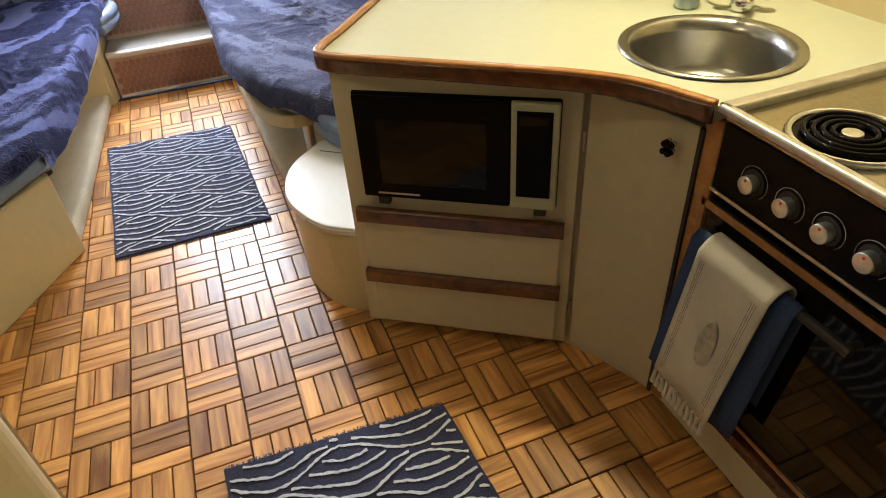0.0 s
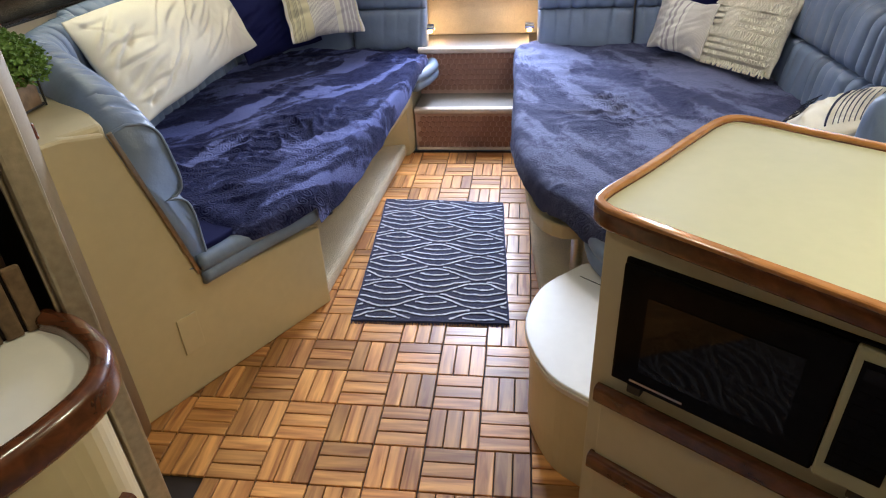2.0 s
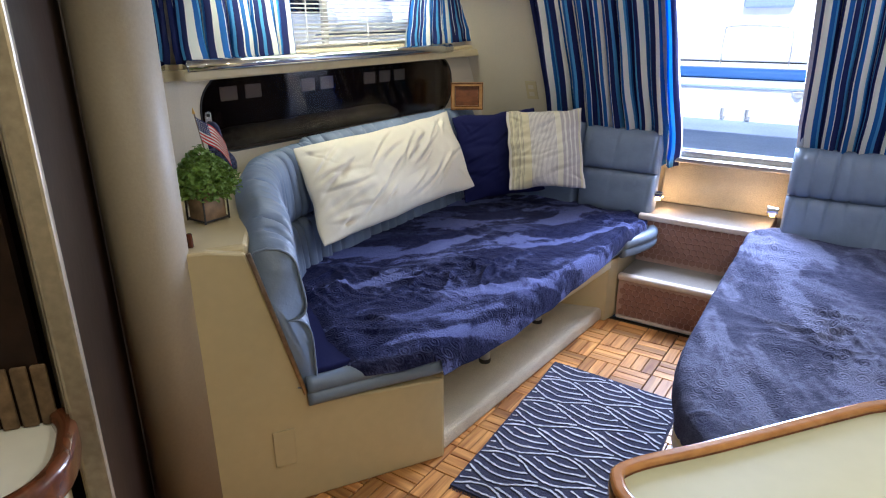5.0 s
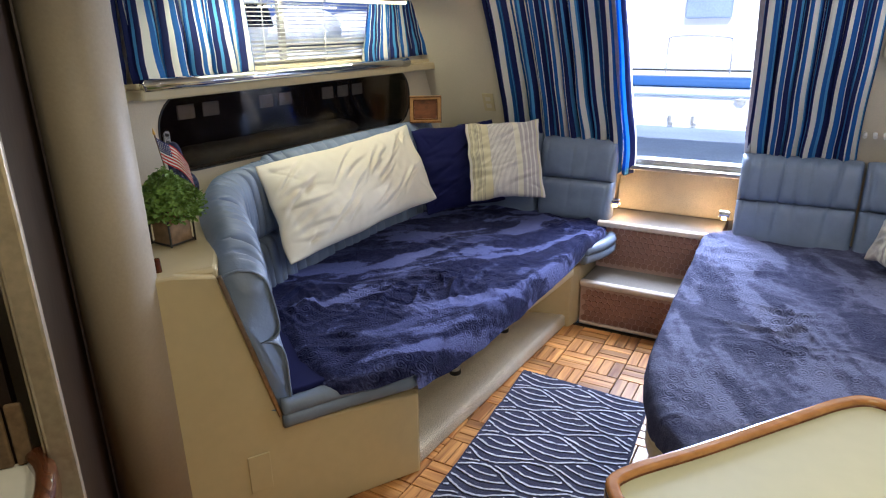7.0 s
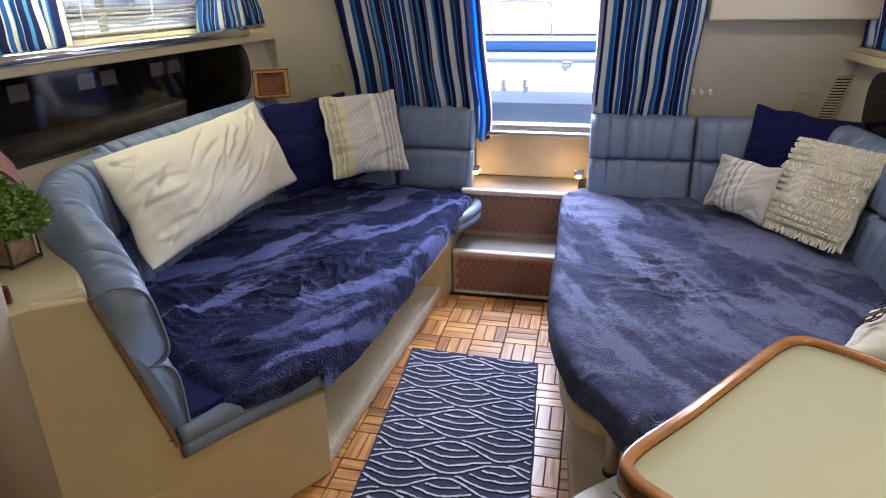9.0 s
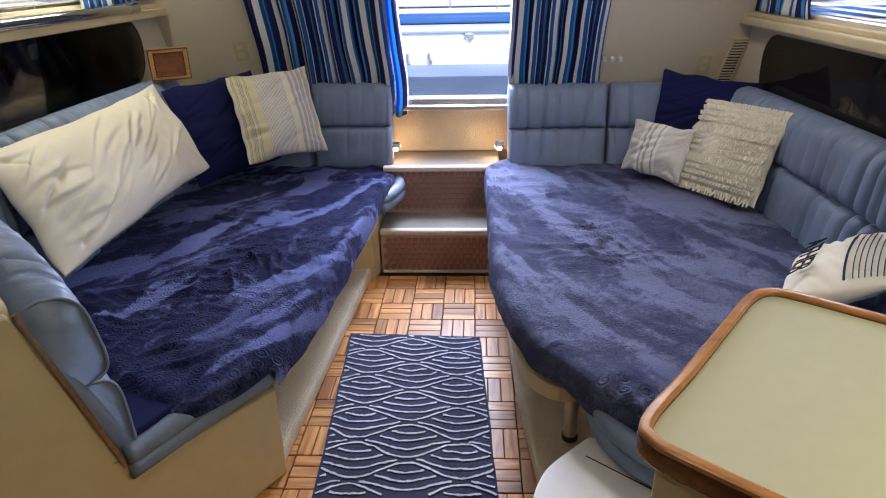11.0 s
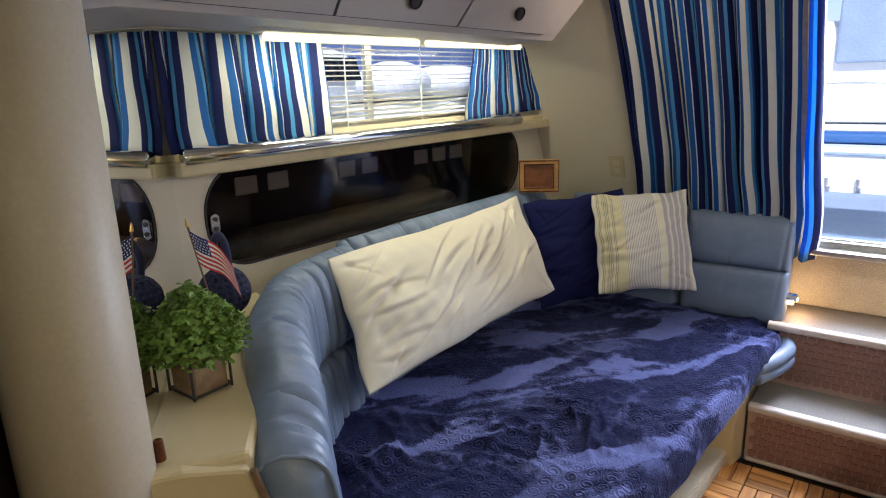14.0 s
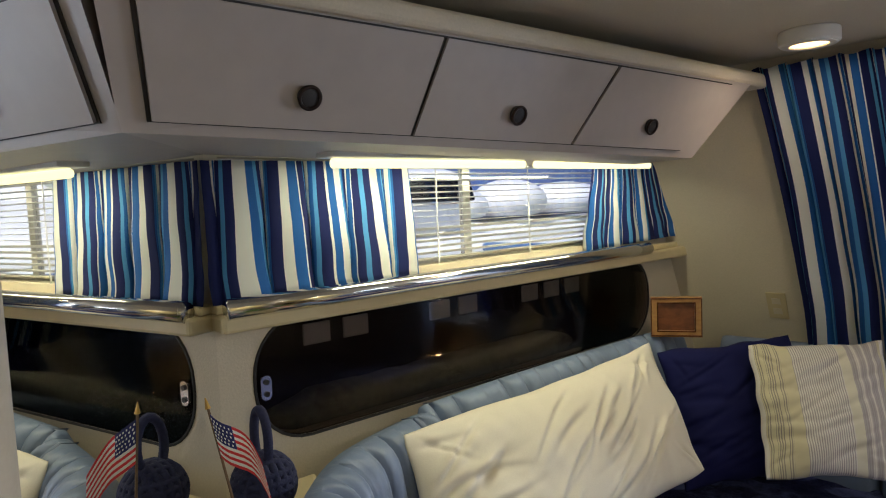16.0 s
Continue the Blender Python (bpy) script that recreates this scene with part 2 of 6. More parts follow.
CREAM = material("cream gelcoat", (0.54, 0.452, 0.262), 0.38, grain=25, var=0.03, bump=0.05)
LINER = material("off-white vinyl liner", (0.58, 0.515, 0.385), 0.6, grain=180, var=0.04, bump=0.2)
CABINET = material("cream laminate", (0.52, 0.455, 0.31), 0.42, grain=20, var=0.04, bump=0.04)
COLUMN = material("beige vinyl column wrap", (0.38, 0.325, 0.24), 0.5, grain=120, var=0.04, bump=0.08)
LOCKER = material("mauve-white laminate", (0.39, 0.345, 0.31), 0.45, grain=20, var=0.03, bump=0.04)
COUNTER = material("ivory laminate worktop", (0.41, 0.41, 0.285), 0.48, grain=30, var=0.02, bump=0.02)
WHITE = material("white laminate", (0.78, 0.77, 0.72), 0.35, grain=30, var=0.02, bump=0.02)
TEAK = wood("varnished teak trim", (0.060, 0.019, 0.008), (0.135, 0.043, 0.016), 0.25, 0, False, 0.6)
OAKRIM = wood("golden varnished rim", (0.29, 0.12, 0.032), (0.41, 0.185, 0.055), 0.25, 0, False, 0.6)
SLAT = wood("oiled acacia slat", (0.31, 0.110, 0.026), (0.78, 0.40, 0.115), 0.42, 0, True, 0.08)
SLAT_X = wood("oiled acacia", (0.31, 0.110, 0.026), (0.78, 0.40, 0.115), 0.42, 0, True, 0.08, 1.0, True)
SLAT_Y = wood("oiled acacia", (0.31, 0.110, 0.026), (0.78, 0.40, 0.115), 0.42, 1, True, 0.08, 1.0, True)
JOINT = material("dark tile backing", (0.03, 0.02, 0.015), 0.8)
VINYL = material("slate-blue vinyl", (0.165, 0.215, 0.315), 0.42, grain=16, var=0.07, bump=0.35, bumpdist=0.012, stain=5)
FLEECE_L = fleece("navy plush", (0.0055, 0.0072, 0.044), (0.135, 0.158, 0.375), 0.618, 0.688, 0.62, 0.42)
FLEECE_R = fleece("slate-blue plush", (0.040, 0.045, 0.100), (0.16, 0.178, 0.30), 0.56, 0.70, -0.5, 0.26)
NAVY = material("navy cotton", (0.008, 0.010, 0.062), 0.9, grain=400, var=0.15, bump=0.12, spec=0.2)
LINEN = material("cream pillowcase cotton", (0.72, 0.67, 0.535), 0.85, grain=300, var=0.03, bump=0.25, bumpdist=0.002)
CARPET = material("beige carpet", (0.64, 0.57, 0.43), 0.95, grain=220, var=0.2, bump=1.0, bumpdist=0.008)
CHROME = plain("chrome", (0.75, 0.75, 0.75), 0.12, 1.0)
SINK = material("polished sink steel", (0.40, 0.385, 0.34), 0.26, 1.0, grain=90, var=0.05, bump=0.03)
KNOB = material("turned aluminium", (0.85, 0.84, 0.80), 0.3, 0.85, grain=150, var=0.05, bump=0.1)
STEEL = material("brushed steel", (0.62, 0.60, 0.55), 0.28, 1.0, grain=80, var=0.06, bump=0.05)
HOB = material("dull hob steel", (0.40, 0.36, 0.28), 0.20, 1.0, grain=80, var=0.10, bump=0.05)
BRONZE = material("worn bronze edging", (0.40, 0.33, 0.25), 0.35, 1.0, grain=60, var=0.15, bump=0.1)
HINGE = material("mauve-grey hinge plate", (0.26, 0.22, 0.22), 0.4, 0.4, grain=60, var=0.15)
ALU = material("worn aluminium", (0.55, 0.53, 0.48), 0.35, 1.0, grain=60, var=0.12, bump=0.1)
BLACK = material("black enamel", (0.006, 0.005, 0.005), 0.12, grain=40, var=0.2, bump=0.0, spec=0.06)
RUBBER = material("black rubber", (0.02, 0.018, 0.016), 0.6)
SMOKED = plain("smoked acrylic", (0.010, 0.008, 0.007), 0.05)
SMOKED.node_tree.nodes["Principled BSDF"].inputs["Specular IOR Level"].default_value = 0.22
MIRROR = plain("mirror", (0.88, 0.88, 0.86), 0.0, 1.0)
GLASS = plain("window glass", (1, 1, 1), 0.0, 0.0, 1.0)
# Washroom panels' own brown; on the box behind window_2 it stands for shade.
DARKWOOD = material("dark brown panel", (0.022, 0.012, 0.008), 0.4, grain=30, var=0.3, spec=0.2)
TREAD = material("grey ribbed tread", (0.20, 0.18, 0.16), 0.7, grain=150, var=0.15, bump=0.4)
BLUE_CLOTH = material("denim-blue towel", (0.03, 0.06, 0.16), 0.95, grain=250, var=0.2, bump=0.6)
WHITE_CLOTH = material("white cotton towel", (0.62, 0.58, 0.51), 0.95, grain=500, var=0.10, bump=0.3, bumpdist=0.001, stain=9)
PRINT = material("faded grey print", (0.46, 0.43, 0.37), 0.95, grain=60, var=0.25, bump=0.2)
FRINGE = material("ivory knotted yarn", (0.74, 0.70, 0.56), 0.95, grain=120, var=0.1, bump=0.8)
LEAF = material("green leaves", (0.12, 0.20, 0.028), 0.55, grain=30, var=0.35)
BARK = material("rustic wood", (0.16, 0.10, 0.05), 0.8, grain=40, var=0.35, bump=0.5)
BRASSY = material("tarnished jamb", (0.42, 0.36, 0.26), 0.4, 0.6, grain=60, var=0.15)
BROWN_CLOTH = material("brown towelling", (0.16, 0.07, 0.04), 0.95, grain=250, var=0.2, bump=0.6)
ROPE = material("navy rope", (0.012, 0.015, 0.05), 0.9, grain=200, var=0.25, bump=0.5)
RED = plain("red cloth", (0.62, 0.035, 0.04), 0.8)
FLAGBLUE = plain("flag blue cloth", (0.015, 0.02, 0.12), 0.8)
FLAGWHITE = plain("white cloth", (0.8, 0.78, 0.74), 0.8)
GOLD = plain("gold paint", (0.6, 0.36, 0.08), 0.35, 0.6)
HULL = material("white hull paint", (0.82, 0.84, 0.86), 0.3, grain=10, var=0.02, bump=0.02)
HULLBLUE = plain("dark blue rub rail", (0.03, 0.11, 0.30), 0.4)
DECKBLUE = material("blue-grey deck", (0.28, 0.36, 0.48), 0.8)
TARP = material("blue canvas", (0.12, 0.19, 0.42), 0.8)
CANVAS = material("grey-green canvas", (0.20, 0.20, 0.15), 0.9, grain=45, var=0.35, bump=0.8)
WATER = material("harbour water", (0.10, 0.14, 0.15), 0.1, grain=4, bump=0.4, bumpdist=0.05)
N1, N2, N3, N4 = (0.012, 0.022, 0.13), (0.02, 0.14, 0.46), (0.11, 0.38, 0.70), (0.88, 0.88, 0.82)
CURTAIN = striped("blue striped curtain", [(0, N1), (0.12, N4), (0.19, N2), (0.27, N4), (0.285, N1), (0.36, N3), (0.41, N1), (0.48, N4), (0.585, N2), (0.66, N3), (0.70, N1), (0.78, N4), (0.80, N2), (0.86, N4), (0.94, N3), (0.97, N2)], 0.25, sheer=0.42)
Y1, W1, G1 = (0.58, 0.53, 0.34), (0.66, 0.63, 0.56), (0.36, 0.36, 0.37)
T1 = (0.42, 0.39, 0.37)
TICKING = ticking("grey and sand ticking", [(0, W1), (0.03, Y1), (0.20, Y1), (0.285, W1), (0.62, (0.64, 0.61, 0.47)), (0.69, T1), (0.73, W1), (0.755, T1), (0.80, W1), (0.82, T1), (0.865, W1), (0.89, T1), (0.935, Y1), (0.96, W1)],
                  [(0, 0.0), (0.03, 0.75), (0.07, 0.0), (0.09, 0.75), (0.15, 0.0), (0.17, 0.75), (0.20, 0.0), (0.285, 0.62), (0.62, 0.0), (0.69, 0.25), (0.93, 0.0)])
TICKING_SMALL = ticking("pale grey and ivory ticking", [(0, W1), (0.28, (0.72, 0.70, 0.62)), (0.34, T1), (0.38, (0.72, 0.70, 0.62)), (0.42, T1), (0.46, (0.74, 0.72, 0.64)), (0.54, T1), (0.57, (0.72, 0.70, 0.62)), (0.62, W1)], [(0, 0.4), (0.28, 0.0), (0.62, 0.4)], 70)
PANE = acrylic("smoked acrylic sheet", (0.66, 0.62, 0.60))

# ---- mesh helpers ----


def part(name, bm, mat, parent=None, label="", smooth=False):
    me = bpy.data.meshes.new(name)
    bmesh.ops.recalc_face_normals(bm, faces=bm.faces[:])
    if smooth:
        for f in bm.faces:
            f.smooth = True
    bm.to_mesh(me)
    bm.free()
    me.materials.append(mat)
    o = new(name, me)
    if parent is not None:
        o.parent = parent
    if label:
        o["label"] = label
    return o


def thing(name, label, category, group="", at=None):
    o = new(name)
    o.empty_display_size = 0.05
    if at is not None:
        o.matrix_world = at
    return tagged(o, label, category, group)


def bevelled(bm, w, seg=2, angle=30):
    es = [e for e in bm.edges if len(e.link_faces) == 2 and e.calc_face_angle(0) > radians(angle)]
    bmesh.ops.bevel(bm, geom=es, offset=w, segments=seg, affect="EDGES", profile=0.5, clamp_overlap=True)
    return bm


def prism(pts, z0, z1, bevel=0.0, seg=2, bm=None):
    """A plan outline raised from z0 to z1."""
    bm = bm or bmesh.new()
    f = bm.faces.new([bm.verts.new((x, y, z0)) for x, y in pts])
    up = bmesh.ops.extrude_face_region(bm, geom=[f])["geom"]
    bmesh.ops.translate(bm, vec=(0, 0, z1 - z0), verts=[v for v in up if isinstance(v, bmesh.types.BMVert)])
    bmesh.ops.recalc_face_normals(bm, faces=bm.faces[:])
    if bevel:
        bevelled(bm, bevel, seg)
    return bm


def block(x0, y0, z0, x1, y1, z1, bevel=0.0, seg=2, bm=None):
    return prism([(x0, y0), (x1, y0), (x1, y1), (x0, y1)], z0, z1, bevel, seg, bm)


def moved(bm, m):
    bmesh.ops.transform(bm, matrix=m, verts=bm.verts[:])
    return bm


def cyl(r, h, seg=24, m=None, r2=None, bevel=0.0):
    bm = bmesh.new()
    bmesh.ops.create_cone(bm, cap_ends=True, segments=seg, radius1=r, radius2=r if r2 is None else r2, depth=h)
    if bevel:
        bevelled(bm, bevel, 2, 50)
    if m is not None:
        moved(bm, m)
    return bm


def joined(*bms):
    out = bmesh.new()
    for b in bms:
        me = bpy.data.meshes.new("t")
        b.to_mesh(me)
        b.free()
        out.from_mesh(me)
        bpy.data.meshes.remove(me)
    return out


def curve_points(pts, n=8, closed=False):
    """Points on a smooth line through pts."""
    ps = [Vector(p) for p in pts]
    k, out = len(ps), []
    rng = range(k) if closed else range(k - 1)
    for i in rng:
        if closed:
            a, b, c, d = ps[i - 1], ps[i], ps[(i + 1) % k], ps[(i + 2) % k]
        else:
            a, b, c, d = ps[max(0, i - 1)], ps[i], ps[i + 1], ps[min(k - 1, i + 2)]
        for j in range(n):
            t = j / n
            out.append(0.5 * (2 * b + (c - a) * t + (2 * a - 5 * b + 4 * c - d) * t * t + (3 * b - a - 3 * c + d) * t ** 3))
    if not closed:
        out.append(ps[-1])
    return out


def sweep(path, profile, up=(0, 0, 1), closed=False, caps=True, scale=None):
    """A closed profile (sideways, up) carried along a path."""
    bm, rings, n = bmesh.new(), [], len(path)
    for i, p in enumerate(path):
        a = path[i - 1] if (i or closed) else p
        b = path[(i + 1) % n] if (i < n - 1 or closed) else p
        d = (Vector(b) - Vector(a)).normalized()
        side = d.cross(Vector(up)).normalized()
        u = side.cross(d)
        s = scale(i / max(1, n - 1)) if scale else 1
        rings.append([bm.verts.new(Vector(p) + side * x * s + u * y * s) for x, y in profile])
    m = len(profile)
    for i in range(n if closed else n - 1):
        r, q = rings[i], rings[(i + 1) % n]
        for j in range(m):
            bm.faces.new((r[j], r[(j + 1) % m], q[(j + 1) % m], q[j]))
    if caps and not closed:
        bm.faces.new(rings[0][::-1])
        bm.faces.new(rings[-1])
    return bm


def ring(r, n=10, ry=None):
    return [(r * math.cos(2 * math.pi * i / n), (ry or r) * math.sin(2 * math.pi * i / n)) for i in range(n)]


def rounded(w, h, r, n=5):
    out = []
    for cx, cy, a in ((w / 2 - r, h / 2 - r, 0), (-w / 2 + r, h / 2 - r, 90), (-w / 2 + r, -h / 2 + r, 180), (w / 2 - r, -h / 2 + r, 270)):
        out += [(cx + r * math.cos(radians(a + 90 * i / n)), cy + r * math.sin(radians(a + 90 * i / n))) for i in range(n + 1)]
    return out


def pierced(outline, holes, thick, m):
    """A flat panel (u, v) with holes right through it, thick along its normal, set by m."""
    bm = bmesh.new()
    es = []
    for loop in [outline, *holes]:
        vs = [bm.verts.new((x, y, 0)) for x, y in loop]
        es += [bm.edges.new((vs[i - 1], vs[i])) for i in range(len(vs))]
    bmesh.ops.triangle_fill(bm, use_beauty=True, use_dissolve=False, edges=es)
    up = bmesh.ops.extrude_face_region(bm, geom=bm.faces[:])["geom"]
    bmesh.ops.translate(bm, vec=(0, 0, thick), verts=[v for v in up if isinstance(v, bmesh.types.BMVert)])
    return moved(bm, m)


def wall_frame(a, b):
    """u from a to b, v up, w to the left of a-b seen from above... out of the room."""
    d = Vector((b[0] - a[0], b[1] - a[1], 0)).normalized()
    out = Vector((-d.y, d.x, 0))
    m = Matrix.Identity(4)
    m.col[0][:3], m.col[1][:3], m.col[2][:3], m.col[3][:3] = d, (0, 0, 1), out, (a[0], a[1], 0)
    return m


def structure(name, bm, mat, label="", category="wall", smooth=False):
    return tagged(part(name, bm, mat, None, "", smooth), label, category, "", "structure")


def poly_rect(cx, cy, w, h, r, n=6):
    return [(cx + x, cy + y) for x, y in rounded(w, h, r, n)]


# ---- structure ----
DECK_Z = 1.95
FLOOR = structure("floor", block(-2.2, -2.8, -0.08, 1.7, 2.0, -0.012), JOINT, "dark backing under the wooden deck tiles", "floor")
structure("ceiling", block(-2.3, -2.8, DECK_Z, 1.75, 2.6, DECK_Z + 0.06), LINER, "off-white lined cabin ceiling", "ceiling")

# port side: window wall, 5.9 degrees off the keel line
PA, PB = (-1.685, 0.385), (-1.605, 2.32)
PM = wall_frame(PA, PB)
PL = (Vector(PB) - Vector(PA)).length
structure("wall_port", pierced([(-0.6, 0), (PL + 0.15, 0), (PL + 0.15, 1.95), (-0.6, 1.95)],
          [poly_rect(0.905, 1.145, 1.64, 0.30, 0.135, 8), [(0.03, 1.37), (1.83, 1.37), (1.75, 1.665), (0.03, 1.665)]], 0.05, PM), LINER,
          "off-white cabin side with two window openings", "wall")


def port(u, v, w=0.0):
    return PM @ Vector((u, v, w))


def on_port(x0, y0, z0, x1, y1, z1, bevel=0.0):
    return moved(block(x0, y0, z0, x1, y1, z1, bevel), PM)


# aft bulkhead, raked; the companionway goes through it
RAKE = math.atan(0.45)
AM = Matrix.Translation((0, 2.5, 0.8)) @ Matrix.Rotation(RAKE, 4, "X") @ Matrix.Rotation(radians(90), 4, "X") @ Matrix.Diagonal((1, 1, -1, 1))


def aft(x, z, w=0.0):
    """A point on the bulkhead at breadth x and height z; w forward into the cabin is negative."""
    return AM @ Vector((x, (z - 0.8) / math.cos(RAKE), w))


def av(z):
    return (z - 0.8) / math.cos(RAKE)


structure("wall_aft", pierced([(-1.75, av(0)), (1.55, av(0)), (1.55, av(1.95)), (-1.75, av(1.95))], [[(-0.44, av(0.5)), (0.19, av(0.5)), (0.19, av(1.9)), (-0.44, av(1.9))]], 0.05, AM), LINER,
          "off-white raked bulkhead with the companionway opening", "wall")

# starboard side
SA, SB = (1.36, 2.45), (1.44, -0.2)
SM = wall_frame(SA, SB)
SL = (Vector(SB) - Vector(SA)).length
structure("wall_starboard", pierced([(-0.1, 0), (SL, 0), (SL, 1.95), (-0.1, 1.95)], [poly_rect(1.02, 1.02, 1.5, 0.3, 0.12, 8), [(0.3, 1.27), (1.9, 1.27), (1.9, 1.58), (0.3, 1.58)]], 0.05, SM), LINER,
          "off-white cabin side with window openings", "wall")
structure("wall_galley", block(1.46, -2.8, 0, 1.52, -0.19, 1.95), CREAM, "cream galley side wall", "wall")
structure("wall_forward", block(-2.2, -2.8, 0, 1.5, -2.74, 1.95), CREAM, "cream forward bulkhead", "wall")
structure("wall_head", block(-1.95, -2.75, 0, -1.9, 0.5, 1.95), DARKWOOD, "dark panelled side of the washroom", "wall")

# ---- companionway steps and door ----


def hexes(x0, x1, z0, z1, y, thick, pitch=0.034):
    """Raised hexagons of the moulded riser carpet, one mesh."""
    bm = bmesh.new()
    r, row, z = pitch / 2.0, 0, z0 + pitch * 0.5
    while z < z1 - pitch * 0.3:
        x = x0 + pitch * (0.5 + 0.5 * (row % 2))
        while x < x1 - pitch * 0.3:
            vs = [bm.verts.new((x + r * math.cos(radians(60 * k + 30)), y, z + r * math.sin(radians(60 * k + 30)))) for k in range(6)]
            f = bm.faces.new(vs)
            q = bmesh.ops.inset_individual(bm, faces=[f], thickness=r * 0.18, depth=0)["faces"]
            bmesh.ops.translate(bm, vec=(0, -thick, 0), verts=f.verts[:])
            x += pitch
        z += pitch * 0.87
        row += 1
    return bm


HEX = material("rose-brown moulded carpet", (0.46, 0.32, 0.27), 0.85, grain=160, var=0.15, bump=0.4)
HEXP = material("tan moulded carpet", (0.27, 0.14, 0.11), 0.85, grain=160, var=0.15, bump=0.4)
NOSE = material("pale nosing", (0.60, 0.52, 0.46), 0.5, grain=60)


def step(y0, y1, z0, z1, x0, x1, label):
    t = thing("companionway_step", label, "step", "companionway steps")
    part("riser", block(x0, y0, z0, x1, y1, z1 - 0.012), HEX, t)
    part("riser_pattern", hexes(x0 + 0.01, x1 - 0.01, z0 + 0.02, z1 - 0.035, y0 - 0.001, 0.004), HEXP, t)
    part("tread", block(x0, y0 + 0.02, z1 - 0.011, x1, y1, z1, 0.003), TREAD, t)
    part("nosing", sweep([Vector((x0, y0 + 0.004, z1 - 0.012)), Vector((x1, y0 + 0.004, z1 - 0.012))], rounded(0.045, 0.032, 0.012, 3)), NOSE, t, "pale rounded nosing strip")
    return t


s1 = step(1.985, 2.26, 0, 0.245, -0.49, 0.10, "carpeted lower step with grey tread")
part("toe_trim", sweep([Vector((-0.48, 1.975, 0.012)), Vector((0.09, 1.975, 0.012))], ring(0.009, 8)), NOSE, s1)
step(2.24, 2.62, 0.245, 0.505, -0.49, 0.13, "carpeted upper step with grey tread")
structure("companionway_riser", block(-0.47, 2.54, 0.506, 0.21, 2.62, 0.76, 0.01), CARPET, "beige riser below the companionway door sill", "riser")
structure("door_sill", joined(block(-0.44, 2.44, 0.761, 0.19, 2.62, 0.785, 0.004), block(-0.44, 2.50, 0.785, 0.19, 2.52, 0.815, 0.003), block(-0.44, 2.56, 0.785, 0.19, 2.58, 0.815, 0.003)), ALU, "aluminium sliding door track on the sill", "sill")
for x in (-0.455, 0.175):
    jb = bmesh.new()
    block(x, -0.02, -0.06, x + 0.03, 1.3, 0.0, 0.004, 2, jb)
    structure("door_jamb", moved(jb, AM), ALU, "aluminium door jamb of the companionway", "jamb")
for sx, tilt in ((-0.43, 1), (0.13, -1)):
    t = thing("step_light", "small chrome courtesy light beside the steps", "lamp", "step lights")
    part("body", cyl(0.02, 0.05, 18, pose(sx, 2.33, 0.60, 0, 90, 0), 0.016, 0.003), CHROME, t)
    part("bulb", cyl(0.013, 0.012, 14, pose(sx, 2.33, 0.575)), glow("amber bulb", (1, 0.55, 0.18), 12), t)
    d = bpy.data.lights.new("step_light_glow", "POINT")
    d.energy, d.color, d.shadow_soft_size = 1.1, (1, 0.58, 0.22), 0.012
    new("step_light_glow", d).location = (sx + 0.03 * tilt, 2.38, 0.57)

# ---- curtains ----


def curtain(name, base, top, folds, depth, label, cloth_w, seed=1, rows=14):
    """Hung cloth between two edge lines; base and top give (left, right) points. It gathers in folds."""
    bm = bmesh.new()
    uv = bm.loops.layers.uv.new("UVMap")
    n = folds * 8
    rnd = random.Random(seed)
    ph = [rnd.uniform(-0.9, 0.9) for _ in range(folds + 2)]
    grid = []
    out = (Vector(top[1]) - Vector(top[0])).cross(Vector(base[0]) - Vector(top[0])).normalized()
    for j in range(rows + 1):
        v = j / rows
        e = v * v * (3 - 2 * v) if len(base) == 3 else v
        l, r = Vector(top[0]).lerp(Vector(base[0]), v), Vector(top[1]).lerp(Vector(base[1]), v)
        if len(base) == 3:
            l += (r - l) * base[2] * (math.sin(v * math.pi) * 0.5)
        line = []
        for i in range(n + 1):
            u = i / n
            k = u * folds
            f0 = ph[int(k)] * (1 - k % 1) + ph[int(k) + 1] * (k % 1)
            a = k * 2 * math.pi + f0 * (0.4 + 0.9 * v)
            p = l.lerp(r, u + 0.25 / folds * math.sin(a * 1.0 + 1.0) * (0.5 + 0.5 * v))
            p = p + out * depth * (0.55 + 0.6 * v) * (math.sin(a) + 0.35 * math.sin(2.3 * a + 3 * v))
            crumple = noise.noise(Vector((u * folds * 0.55, v * 3.2, seed))) * v * (1.3 - v)
            p = p + out * depth * 1.6 * crumple + (r - l).normalized() * 1.1 * depth * noise.noise(Vector((u * folds * 0.4, v * 4.5, seed + 9))) * v ** 2.5
            line.append(bm.verts.new(p))
        grid.append(line)
    for j in range(rows):
        for i in range(n):
            f = bm.faces.new((grid[j][i], grid[j][i + 1], grid[j + 1][i + 1], grid[j + 1][i]))
            for lp, (a, b) in zip(f.loops, ((i, j), (i + 1, j), (i + 1, j + 1), (i, j + 1))):
                lp[uv].uv = (a / n * cloth_w, b / rows)
    o = part(name, bm, CURTAIN, None, "", True)
    m = o.modifiers.new("cloth", "SOLIDIFY")
    m.thickness = 0.0025
    return tagged(o, label, "curtain")


